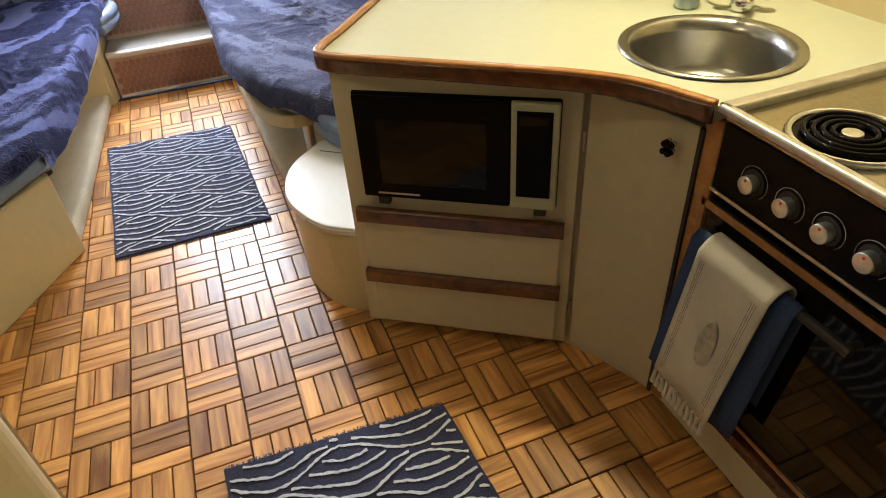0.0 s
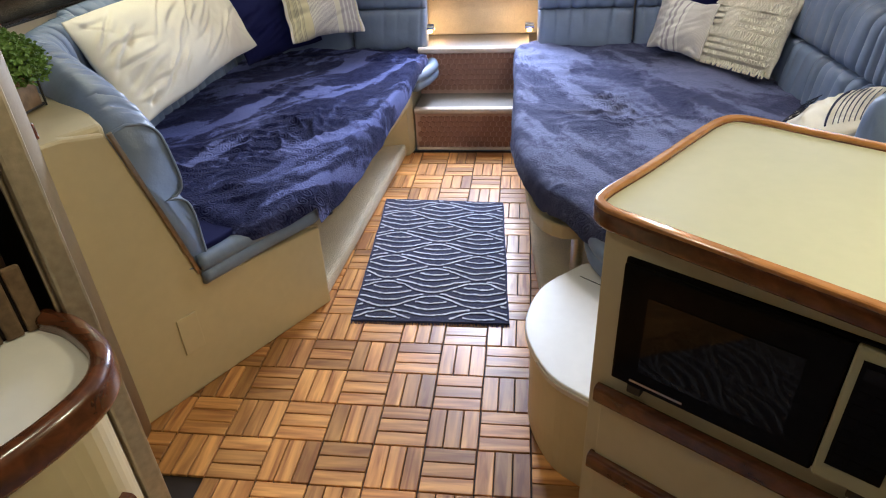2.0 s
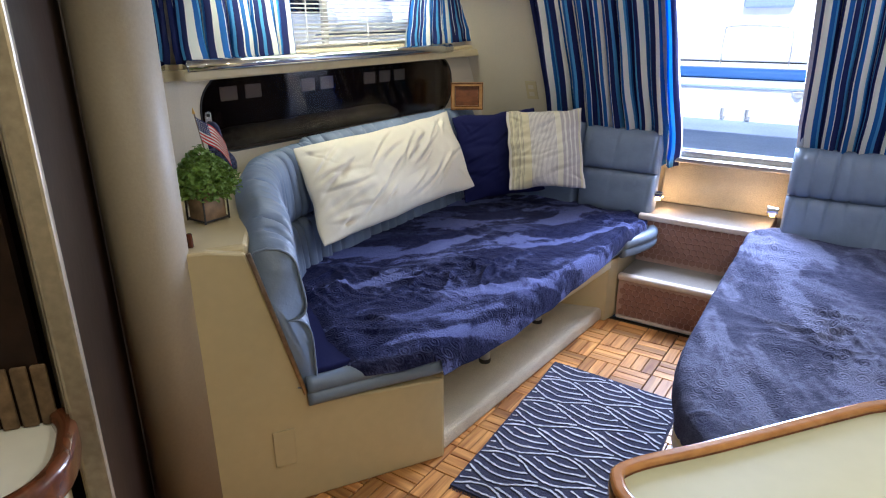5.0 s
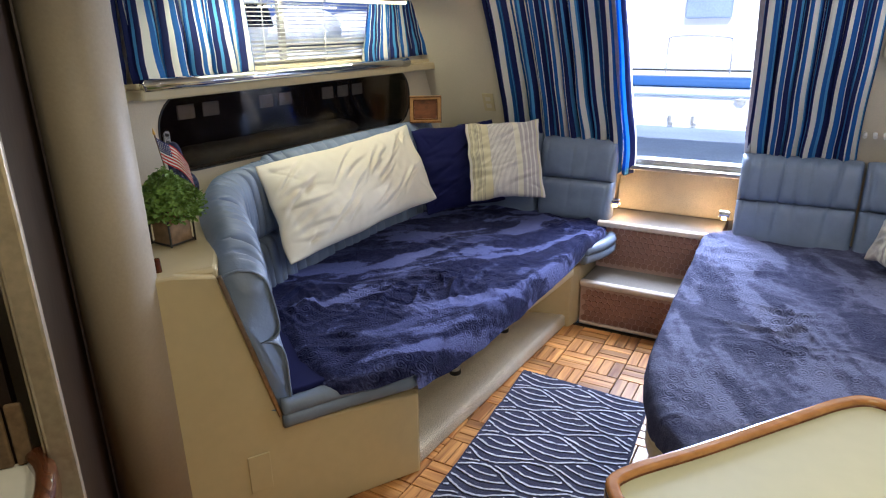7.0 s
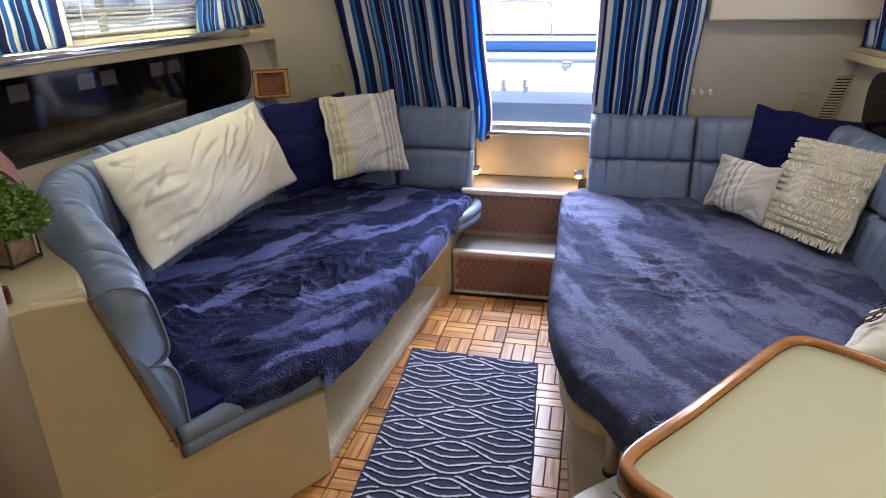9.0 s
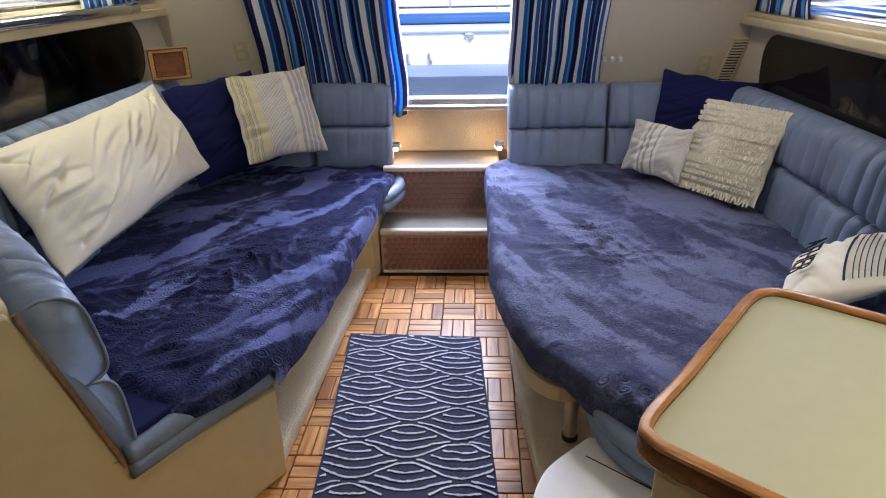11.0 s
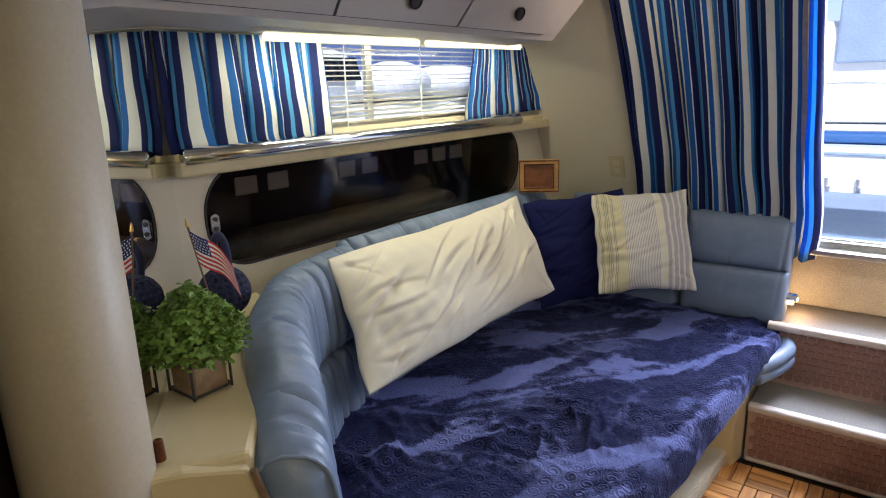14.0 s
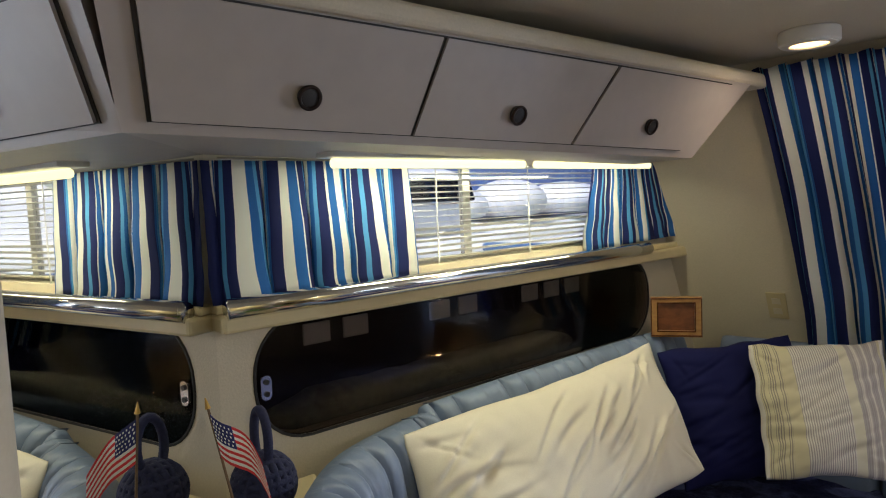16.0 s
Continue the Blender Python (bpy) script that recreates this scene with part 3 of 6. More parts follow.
curtain("door_curtain", (aft(-1.13, 0.80, -0.04), aft(-0.37, 0.76, -0.06), 0.05), (aft(-1.15, 1.94, -0.05), aft(-0.40, 1.94, -0.05)), 10, 0.027, "blue and white striped curtain gathered beside the companionway", 1.45, 4, 22)
curtain("door_curtain", (aft(0.16, 0.80, -0.04), aft(0.63, 0.80, -0.04)), (aft(0.17, 1.94, -0.05), aft(0.63, 1.94, -0.05)), 6, 0.024, "narrow blue and white striped curtain beside the companionway", 1.0, 9, 18)
curtain("window_curtain", (port(-0.03, 1.345, -0.035), port(0.545, 1.35, -0.03)), (port(-0.03, 1.655, -0.03), port(0.52, 1.655, -0.03)), 5, 0.010, "short blue and white striped curtain across the side window", 0.80, 3)
curtain("window_curtain", (port(1.275, 1.355, -0.03), port(1.90, 1.37, -0.03)), (port(1.34, 1.655, -0.03), port(1.78, 1.66, -0.03)), 6, 0.012, "short bunched striped curtain at the window's aft end", 0.75, 6)

# ---- port windows, shelf, blinds ----
w = thing("window_1", "sliding side window with aluminium frame", "window")
tagged(w, kind="structure")
part("window_frame", pierced([(0.0, 1.355), (1.86, 1.355), (1.78, 1.68), (0.0, 1.68)], [[(0.03, 1.385), (0.80, 1.385), (0.80, 1.65), (0.03, 1.65)], [(0.83, 1.385), (1.80, 1.385), (1.74, 1.65), (0.83, 1.65)]], 0.02, PM @ Matrix.Translation((0, 0, 0.05))), ALU, w)
pn = part("pane", on_port(0.03, 1.385, 0.058, 0.80, 1.65, 0.062), GLASS, w)
pn.visible_shadow = False
pn = part("pane", on_port(0.83, 1.385, 0.058, 1.70, 1.65, 0.062), GLASS, w)
pn.visible_shadow = False
bl = thing("venetian_blind", "white slatted venetian blind half lowered in the side window", "blind")
for i in range(16):
    z = 1.385 + i * 0.0172
    sb = block(0.02, -0.0115, -0.0006, 1.74, 0.0115, 0.0006)
    moved(sb, PM @ Matrix.Translation((0, z, 0.022)) @ Matrix.Rotation(radians(90 + (22 if i < 6 else 6)), 4, "X"))
    part("slat", sb, WHITE, bl)
for u in (0.66, 1.05, 1.45):
    part("cord", on_port(u, 1.37, 0.008, u + 0.003, 1.66, 0.011), WHITE, bl)
dw = thing("window_2", "long dark smoked-acrylic window with rounded ends", "window")
tagged(dw, kind="structure")
part("pane", pierced(poly_rect(0.905, 1.145, 1.638, 0.298, 0.134, 8), [], 0.01, PM @ Matrix.Translation((0, 0, 0.002))), PANE, dw)
fr = [port(u, v, -0.001) for u, v in poly_rect(0.905, 1.145, 1.645, 0.305, 0.138, 8)]
part("gasket", sweep(fr, ring(0.004, 6), up=PM.to_3x3() @ Vector((0, 0, 1)), closed=True), RUBBER, dw)
lt = part("latch", moved(pierced(poly_rect(0, 0, 0.026, 0.058, 0.0128, 6), [], 0.008, Matrix.Identity(4)), PM @ Matrix.Translation((0.105, 1.135, -0.012))), CHROME, dw)
for dv in (-0.014, 0.014):
    part("screw", moved(cyl(0.0065, 0.004, 12), PM @ Matrix.Translation((0.105, 1.135 + dv, -0.014))), RUBBER, lt)
# Added closed box: dark colour stands for the dim bulwark, lid blocks the sun.
structure("bulwark_shade_box", joined(on_port(-0.02, 0.93, 0.205, 1.85, 1.34, 0.225), on_port(-0.02, 1.315, 0.051, 1.85, 1.335, 0.204), on_port(-0.02, 0.93, 0.051, 1.85, 0.95, 0.204), on_port(-0.04, 0.93, 0.051, -0.021, 1.335, 0.225), on_port(1.851, 0.93, 0.051, 1.87, 1.335, 0.225)), DARKWOOD,
          "dark box standing for the dim bulwark, closed to keep daylight out", "recess")
# White plates paint the daylight that shows through openings in the bulwark.
for u in (0.36, 0.49, 0.815, 0.94, 1.255, 1.38, 1.505):
    tg = tagged(part("bright_opening_plate", on_port(u - 0.043, 1.165, 0.196, u + 0.043, 1.225, 0.204, 0.003), WHITE), "pale plate painting a daylit opening in the bulwark", "plate", "plates behind the smoked window")
bm = bmesh.new()
roll_n, roll_r = 60, 22
rows_ = []
for i in range(roll_n + 1):
    u = 0.16 + 1.22 * i / roll_n
    k = min(1.0, 6 * min(i, roll_n - i) / roll_n + 0.35)
    rows_.append([bm.verts.new(port(u, 1.008 + 0.058 * k * (math.sin(a) + 0.0) + 0.006 * noise.noise(Vector((u * 9, a * 1.5, 1))), 0.128 + 0.062 * k * math.cos(a) + 0.008 * noise.noise(Vector((u * 14, a * 2, 5))))) for a in [2 * math.pi * q / roll_r for q in range(roll_r)]])
for a, b in zip(rows_, rows_[1:]):
    for q in range(roll_r):
        bm.faces.new((a[q], a[(q + 1) % roll_r], b[(q + 1) % roll_r], b[q]))
bm.faces.new(rows_[0][::-1])
bm.faces.new(rows_[-1])
tagged(part("rolled_canvas", bm, CANVAS, None, "", True), "grey-green rolled canvas lying behind the smoked window", "canvas roll")
sh = tagged(part("window_shelf", joined(on_port(-0.01, 1.285, -0.075, PL + 0.02, 1.325, 0.0, 0.008), on_port(-0.01, 1.325, -0.045, PL + 0.02, 1.345, 0.0, 0.004)), CREAM), "cream shelf moulding below the side window", "shelf", "", "structure")
rl = tagged(part("chrome_rail", sweep([port(u, 1.338, -0.072) for u in (0.0, 0.5, 1.0, 1.5, 1.62)], ring(0.023, 14)), CHROME, None, "", True), "polished chrome rail along the window shelf", "rail")

# starboard windows
w = thing("window_3", "dark smoked starboard window", "window")
tagged(w, kind="structure")
part("pane", pierced(poly_rect(1.02, 1.02, 1.498, 0.298, 0.119, 8), [], 0.01, SM @ Matrix.Translation((0, 0, 0.002))), SMOKED, w)
w = thing("window_4", "upper starboard window with a blind", "window")
tagged(w, kind="structure")
for i in range(15):
    sb = block(0.3, -0.0115, -0.0006, 1.9, 0.0115, 0.0006)
    moved(sb, SM @ Matrix.Translation((0, 1.285 + i * 0.02, 0.02)) @ Matrix.Rotation(radians(118), 4, "X"))
    part("slat", sb, WHITE, w)
tagged(part("window_shelf", moved(joined(block(0.02, 1.195, -0.07, SL, 1.235, 0.0, 0.008), block(0.02, 1.235, -0.04, SL, 1.255, 0.0, 0.004)), SM), CREAM), "cream shelf moulding below the starboard window", "shelf", "", "structure")
sp = lambda u, v, ww: SM @ Vector((u, v, ww))
curtain("window_curtain", (sp(0.72, 1.26, -0.03), sp(0.06, 1.26, -0.03)), (sp(0.66, 1.57, -0.03), sp(0.08, 1.57, -0.03)), 6, 0.011, "short striped curtain at the starboard window", 0.7, 12)
structure("soffit_starboard", prism([(0.66, 2.16), (1.42, 2.16), (1.42, 2.32), (0.66, 2.32)], 1.375, 1.94, 0.01), LINER, "boxed locker soffit over the starboard corner", "soffit")

# ---- mirror, column, washroom front ----
MA, MB = Vector((-1.685, 0.385)), Vector((-1.079, -0.089))
MM = wall_frame(MB, MA)
ml = (MA - MB).length
tagged(part("wall_mirror", moved(joined(block(0, 0.90, 0.0, ml, 1.93, 0.006)), MM), MIRROR), "frameless wall mirror above the cream ledge", "mirror")
structure("mirror_wall", moved(block(0, 0, 0.007, ml + 0.05, 1.95, 0.05), MM), LINER, "panel that carries the mirror", "wall")
structure("column", cyl(0.096, 1.95, 48, pose(-1.075, -0.181, 0.975)), COLUMN, "rounded cream corner column", "column", True)
# smoked door between column and washstand
DA, DB = (-1.215, -0.225), (-0.62, -0.618)
DM = wall_frame(DA, DB)
dl = (Vector(DB) - Vector(DA)).length
dr = thing("door_1", "brown washroom door edge with hinge plate and metal strips", "door")
tagged(dr, kind="structure")
part("panel", moved(block(0.05, 0.02, -0.008, dl, 1.93, 0.008), DM), DARKWOOD, dr)
hp = part("hinge_plate", moved(block(0.005, 0.0, -0.024, 0.05, 1.94, 0.016, 0.003), DM), HINGE, dr)
for i in range(14):
    part("screw", moved(cyl(0.004, 0.004, 8), DM @ Matrix.Translation((0.028, 0.08 + i * 0.14, -0.025))), RUBBER, hp)
part("edge_strip", moved(block(-0.012, 0.0, -0.03, 0.004, 1.94, 0.016, 0.004), DM), ALU, dr)
part("seal", moved(block(dl - 0.03, 0.0, -0.014, dl - 0.001, 1.94, 0.014), DM), RUBBER, dr)
part("jamb", moved(joined(block(dl, 0.0, -0.02, dl + 0.03, 1.94, 0.02, 0.006), block(dl + 0.004, 0.0, -0.027, dl + 0.012, 1.94, -0.02, 0.003)), DM), BRASSY, dr, "tarnished metal jamb")
WA, WB = (-0.668, -0.655), (-1.06, -1.15)
WM = wall_frame(WB, WA)
wl = (Vector(WB) - Vector(WA)).length
structure("wall_washroom", moved(joined(block(0, 0.815, 0.0, wl, 1.37, 0.03)), WM), DARKWOOD, "dark brown washroom panel", "wall")
structure("wall_washroom_top", moved(joined(block(0, 1.371, 0.0, wl, 1.95, 0.03), block(0, 1.371, -0.10, wl, 1.39, 0.0, 0.004)), WM), CREAM, "cream washroom shelf and wall", "wall")
for i in range(16):
    tb = part("tambour_slat", moved(block(wl - 0.012 - i * 0.031, 0.816, -0.012, wl + 0.014 - i * 0.031, 0.935, -0.001, 0.004), WM), BARK)
    tagged(tb, "brown vertical wooden slat behind the washstand", "slat", "washroom tambour slats")
for i in range(2):
    tw = part("folded_towel", moved(block(wl - 0.36, 1.392 + i * 0.036, -0.09, wl - 0.10, 1.426 + i * 0.036, -0.005, 0.014, 3), WM), BROWN_CLOTH)
    tagged(tw, "folded brown towel on the washroom shelf", "towel", "folded towels")


def washstand():
    t = thing("washstand", "cream washstand with rounded teak-edged top", "washstand")
    out = [Vector((x, y, 0)) for x, y in [(-1.85, -0.45), (-0.655, -0.645), (-0.585, -0.668), (-0.50, -0.735), (-0.485, -0.83), (-0.56, -1.0), (-0.75, -1.28), (-1.0, -1.6), (-1.85, -1.6)]]
    edge = [p for p in curve_points(out[1:8], 6)]
    body = [(p.x - 0.03, p.y - 0.005) for p in edge] + [(-1.3, -1.6), (-1.04, -1.16), (-0.72, -0.72)]
    part("body", prism(body, 0, 0.79, 0.006), CREAM, t)
    part("top", prism([(p.x - 0.006, p.y) for p in edge] + [(-1.3, -1.6), (-1.05, -1.14), (-0.70, -0.69)], 0.791, 0.815), WHITE, t)
    part("rim", sweep([Vector((p.x, p.y, 0.812)) for p in edge], rounded(0.034, 0.06, 0.014, 4)), TEAK, t, "glossy red-brown teak rim", True)
    part("drawer_pull", sweep([Vector((p.x - 0.022, p.y, 0.575)) for p in edge[16:34]], rounded(0.028, 0.05, 0.009, 3)), TEAK, t, "teak pull strip")
    part("latch", cyl(0.012, 0.03, 14, pose(-0.575, -0.955, 0.51, 0, 90, 30)), GOLD, t, "brass latch")
    return t


washstand()
# ---- port settee base ----
PORT_SETTEE = thing("settee", "built-in port settee with pale blue vinyl upholstery", "settee", "facing settees")
STAR_SETTEE = thing("settee", "built-in starboard settee with pale blue vinyl upholstery", "settee", "facing settees")
QA, QB = Vector((-1.02, -0.165)), Vector((-0.605, 0.525))
QM = wall_frame(QB, QA)
ql = (QA - QB).length


def qs(x, y):
    return (Vector((x, y)) - QB).dot((QA - QB).normalized())


prof = [(0, 0), (ql, 0), (ql, 0.905), (qs(-0.965, -0.09), 0.905), (qs(-0.915, 0.0), 0.885), (qs(-0.845, 0.12), 0.40), (qs(-0.82, 0.16), 0.355), (0, 0.325)]
pb = pierced(prof, [], -0.05, QM)
sb = tagged(part("settee_end_panel", bevelled(pb, 0.008), CREAM, None, "", False), "cream moulded end panel of the port settee", "panel", "", "structure")
tagged(part("settee_ledge", prism([(-1.03, -0.15), (-0.93, 0.02), (-1.20, 0.28), (-1.48, 0.52), (-1.66, 0.60), (-1.67, 0.39)], 0.80, 0.905, 0.012), CREAM), "cream ledge behind the settee backrest", "ledge", "", "structure")
st = QM @ Vector((qs(-0.912, 0.007), 0.885, 0.006))
sb2 = QM @ Vector((qs(-0.848, 0.115), 0.40, 0.006))
tagged(part("edge_moulding", sweep([st, st.lerp(sb2, 0.5), sb2], rounded(0.010, 0.014, 0.004, 3)), BRONZE), "thin bronze-toned metal edging on the settee end panel", "moulding")
oc = tagged(part("outlet_cover", moved(block(qs(-0.872, 0.075), 0.155, 0.0, qs(-0.907, 0.017), 0.285, 0.006, 0.002), QM), CREAM), "blank cream cover plate on the settee panel", "cover plate")
part("base", prism([(-0.66, 0.5), (-0.61, 0.535), (-0.93, 0.72), (-0.86, 1.80), (-0.52, 1.90), (-0.50, 1.98), (-0.50, 2.42), (-1.6, 2.42), (-1.6, 0.5)], 0, 0.335, 0.006), CREAM, PORT_SETTEE, "cream moulded base")
tagged(part("carpet_ledge", prism([(-0.622, 0.535), (-0.535, 1.90), (-0.60, 1.96), (-1.0, 1.9), (-1.0, 0.55)], 0, 0.072, 0.02, 3), CARPET), "beige carpeted toe ledge under the port settee", "ledge", "", "structure")
part("seat_board", prism([(-0.80, 0.3), (-0.64, 0.56), (-0.597, 0.70), (-0.545, 1.0), (-0.495, 1.5), (-0.475, 1.80), (-0.55, 1.95), (-1.5, 2.3), (-1.5, 0.5)], 0.337, 0.372, 0.008), CREAM, PORT_SETTEE, "cream seat board")
for x, y in ((-0.765, 1.085), (-0.745, 1.56)):
    t = part("leg", cyl(0.022, 0.25, 18, pose(x, y, 0.21)), STEEL, PORT_SETTEE, "tubular leg")
    part("foot", cyl(0.026, 0.02, 18, pose(x, y, 0.082), None, 0.004), RUBBER, t, "black foot")

# ---- cushions and backrests ----


def cushion(name, outline, z0, z1, mat, label, parent):
    pts = [(p.x, p.y) for p in curve_points([Vector((x, y, 0)) for x, y in outline], 4, True)]
    bm = prism(pts, z0, z1)
    bevelled(bm, min(0.035, (z1 - z0) * 0.4), 4, 40)
    return part(name, bm, mat, parent, label, True)


def crease_height(p, folds):
    """Raised pinch lines through three points each, with a hollow beside the ridge."""
    z = 0.0
    for a, b, c, amp in folds:
        for (x0, y0), (x1, y1), e0, e1 in ((a, b, 0.0, 1.0), (b, c, 1.0, 0.0)):
            dx, dy = x1 - x0, y1 - y0
            ln = dx * dx + dy * dy
            t = ((p.x - x0) * dx + (p.y - y0) * dy) / ln
            if not 0 <= t < 1:
                continue
            off = ((p.y - y0) * dx - (p.x - x0) * dy) / math.sqrt(ln) + 0.012 * noise.noise(Vector((p.x * 11, p.y * 11, amp * 900)))
            k = e0 + (e1 - e0) * t
            z += amp * k * (math.exp(-(off / 0.011) ** 2) - 0.25 * math.exp(-((off + 0.022) / 0.013) ** 2))
    return z


def blanket(name, outline, z, mat, label, drop, seed, folds=(), n=16, lift=0.012):
    """Cloth spread over a seat; drop(point) says how far it hangs at the edge."""
    edge = curve_points([Vector((x, y, 0)) for x, y in outline], n, True)
    c = sum(edge, Vector()) / len(edge)
    bm, rows, inner = bmesh.new(), [], 84
    uv = bm.loops.layers.uv.new("UVMap")
    flat = {}
    off = Vector((seed * 7.1, seed * 3.3, 0))

    def height(p):
        k = noise.noise(p * 3.2 + off) * lift + noise.noise(p * 9 + off) * lift * 0.5 + noise.noise(p * 22 + off) * lift * 0.18
        warp = p + Vector((noise.noise(p * 4 + off), noise.noise(p * 4 - off), 0)) * 0.10
        fold = 0.0
        for fx, fy, amp in ((2.2, 11, 0.026), (7, 3.5, 0.018), (5, 16, 0.014)):
            r = 1 - abs(noise.noise(Vector((warp.x * fx, warp.y * fy, seed + fx))))
            fold += max(0.0, r - 0.78) ** 1.5 * 9 * amp
        return z + k + fold * min(1, max(0, 0.25 + 1.6 * noise.noise(p * 1.7 + off * 2))) + crease_height(p, folds)

    top = bm.verts.new((c.x, c.y, height(c)))
    flat[top] = (c.x, c.y)
    for j in range(1, inner + 7):
        line = []
        for i, e in enumerate(edge):
            d = (e - c).normalized()
            if j <= inner:
                s = (j / inner) ** 0.8
                p = c.lerp(e, s)
                soft = max(0.0, (s - 0.95) / 0.05)
                v = bm.verts.new((p.x, p.y, height(p) - 0.014 * soft * soft))
                flat[v] = (p.x, p.y)
            else:
                k = (j - inner) / 6
                h = drop(e) * (1 + 0.22 * noise.noise(e * 5 + off))
                ripple = 0.010 * noise.noise(Vector((e.x * 9, e.y * 9, k * 1.2 + seed))) + 0.006 * noise.noise(Vector((e.x * 24, e.y * 24, k + seed)))
                q = e + d * (0.016 * math.sin(min(1, k * 1.5) * 1.57) + ripple * k)
                v = bm.verts.new((q.x, q.y, height(e) - 0.014 - h * k ** 1.15))
                flat[v] = (e.x + d.x * (0.01 + h * k), e.y + d.y * (0.01 + h * k))
            line.append(v)
        rows.append(line)
    m = len(edge)
    for i in range(m):
        bm.faces.new((top, rows[0][i], rows[0][(i + 1) % m]))
        for j in range(len(rows) - 1):
            bm.faces.new((rows[j][i], rows[j + 1][i], rows[j + 1][(i + 1) % m], rows[j][(i + 1) % m]))
    for f in bm.faces:
        for lp in f.loops:
            lp[uv].uv = flat[lp.vert]
    o = part(name, bm, mat, None, "", True)
    s = o.modifiers.new("smooth", "SUBSURF")
    s.levels = s.render_levels = 1
    return tagged(o, label, "blanket")


PORT_SEAT = [(-0.86, 0.11), (-0.74, 0.31), (-0.635, 0.47), (-0.59, 0.62), (-0.555, 0.95), (-0.50, 1.5), (-0.455, 1.95), (-0.435, 2.28), (-0.60, 2.42), (-1.1, 2.40), (-1.45, 2.28), (-1.52, 1.8), (-1.55, 1.1), (-1.45, 0.60), (-1.15, 0.30)]
cushion("seat_cushion", PORT_SEAT, 0.375, 0.462, VINYL, "", PORT_SETTEE)
cushion("seat_sheet", [(x + (0.012 if x < -1 else -0.012), y * 0.99 + 0.012) for x, y in PORT_SEAT], 0.452, 0.474, NAVY, "dark navy seat sheet", PORT_SETTEE)
inset = [(-1.02, 0.385), (-0.87, 0.285), (-0.758, 0.262), (-0.675, 0.345), (-0.605, 0.455), (-0.578, 0.60), (-0.545, 0.95), (-0.487, 1.5), (-0.452, 1.85), (-0.44, 2.18), (-0.60, 2.31), (-1.1, 2.31), (-1.42, 2.22), (-1.49, 1.8), (-1.51, 1.1), (-1.42, 0.62), (-1.22, 0.49)]
blanket("plush_blanket", inset, 0.490, FLEECE_L, "navy plush blanket spread over the port settee", lambda p: (0.125 if p.y < 1.2 else 0.125 - 0.06 * min(1, (p.y - 1.2) / 0.5)) if p.x > -0.62 and p.y > 0.50 else (0.05 if p.y < 0.6 and p.x > -0.80 else 0.02), 1,
        [((-1.35, 1.62), (-1.16, 1.55), (-0.90, 1.49), 0.022), ((-1.20, 1.70), (-1.02, 1.60), (-0.80, 1.58), 0.016), ((-1.10, 1.40), (-0.95, 1.42), (-0.75, 1.52), 0.012), ((-1.05, 2.14), (-0.9, 2.08), (-0.70, 2.08), 0.012), ((-1.0, 0.42), (-0.9, 0.50), (-0.72, 0.52), 0.016), ((-0.95, 0.36), (-0.80, 0.42), (-0.66, 0.55), 0.014)])
for zc, rr in ((0.385, 0.029), (0.428, 0.029)):
    part("front_roll", sweep(curve_points([Vector(p) for p in [(-0.845, 0.118, zc), (-0.745, 0.295, zc), (-0.665, 0.425, zc), (-0.622, 0.51, zc - 0.004), (-0.625, 0.56, zc - 0.012)]], 8), ring(rr, 12), scale=lambda f: 1 - 0.6 * max(0, f - 0.75) / 0.25), VINYL, PORT_SETTEE, "", True)
    part("front_roll", sweep(curve_points([Vector(p) for p in [(-0.47, 1.92, zc), (-0.42, 2.05, zc), (-0.40, 2.18, zc), (-0.44, 2.30, zc)]], 8), ring(rr, 12)), VINYL, PORT_SETTEE, "", True)
STAR_SEAT = [(0.10, 2.32), (0.085, 1.8), (0.095, 1.2), (0.12, 0.85), (0.185, 0.58), (0.30, 0.40), (0.43, 0.24), (0.62, 0.13), (0.9, 0.10), (1.25, 0.25), (1.35, 0.9), (1.33, 1.7), (1.26, 2.2), (1.0, 2.40), (0.4, 2.42)]
cushion("seat_cushion", STAR_SEAT, 0.375, 0.475, VINYL, "", STAR_SETTEE)
blanket("plush_blanket", [(x - 0.018 if x < 0.5 else x - 0.02, y - 0.015 if y < 0.7 else y * 0.985) for x, y in STAR_SEAT], 0.50, FLEECE_R, "slate-blue plush blanket spread over the starboard settee", lambda p: (0.08 if p.y < 0.95 else 0.11) if p.x < 0.55 and p.y < 2.2 else 0.03, 2,
        [((0.10, 1.485), (0.48, 1.393), (0.69, 1.458), 0.024), ((0.12, 1.25), (0.41, 1.176), (0.58, 1.227), 0.024), ((0.30, 1.42), (0.48, 1.305), (0.64, 1.08), 0.015), ((0.25, 1.33), (0.45, 1.25), (0.66, 1.33), 0.012), ((0.14, 2.10), (0.23, 2.09), (0.36, 2.13), 0.008), ((0.62, 1.62), (0.78, 1.56), (0.9, 1.60), 0.010)])
for zc in (0.365, 0.415):
    part("front_roll", sweep(curve_points([Vector(p) for p in [(0.345, 0.44, zc), (0.338, 0.36, zc), (0.352, 0.27, zc), (0.405, 0.18, zc), (0.52, 0.085, zc)]], 8), ring(0.030, 12)), VINYL, STAR_SETTEE, "", True)
part("base", prism([(0.13, 2.42), (0.14, 1.96), (0.36, 1.9), (0.42, 0.9), (0.50, 0.35), (1.40, 0.3), (1.36, 2.42)], 0, 0.335, 0.006), CREAM, STAR_SETTEE, "cream moulded base")
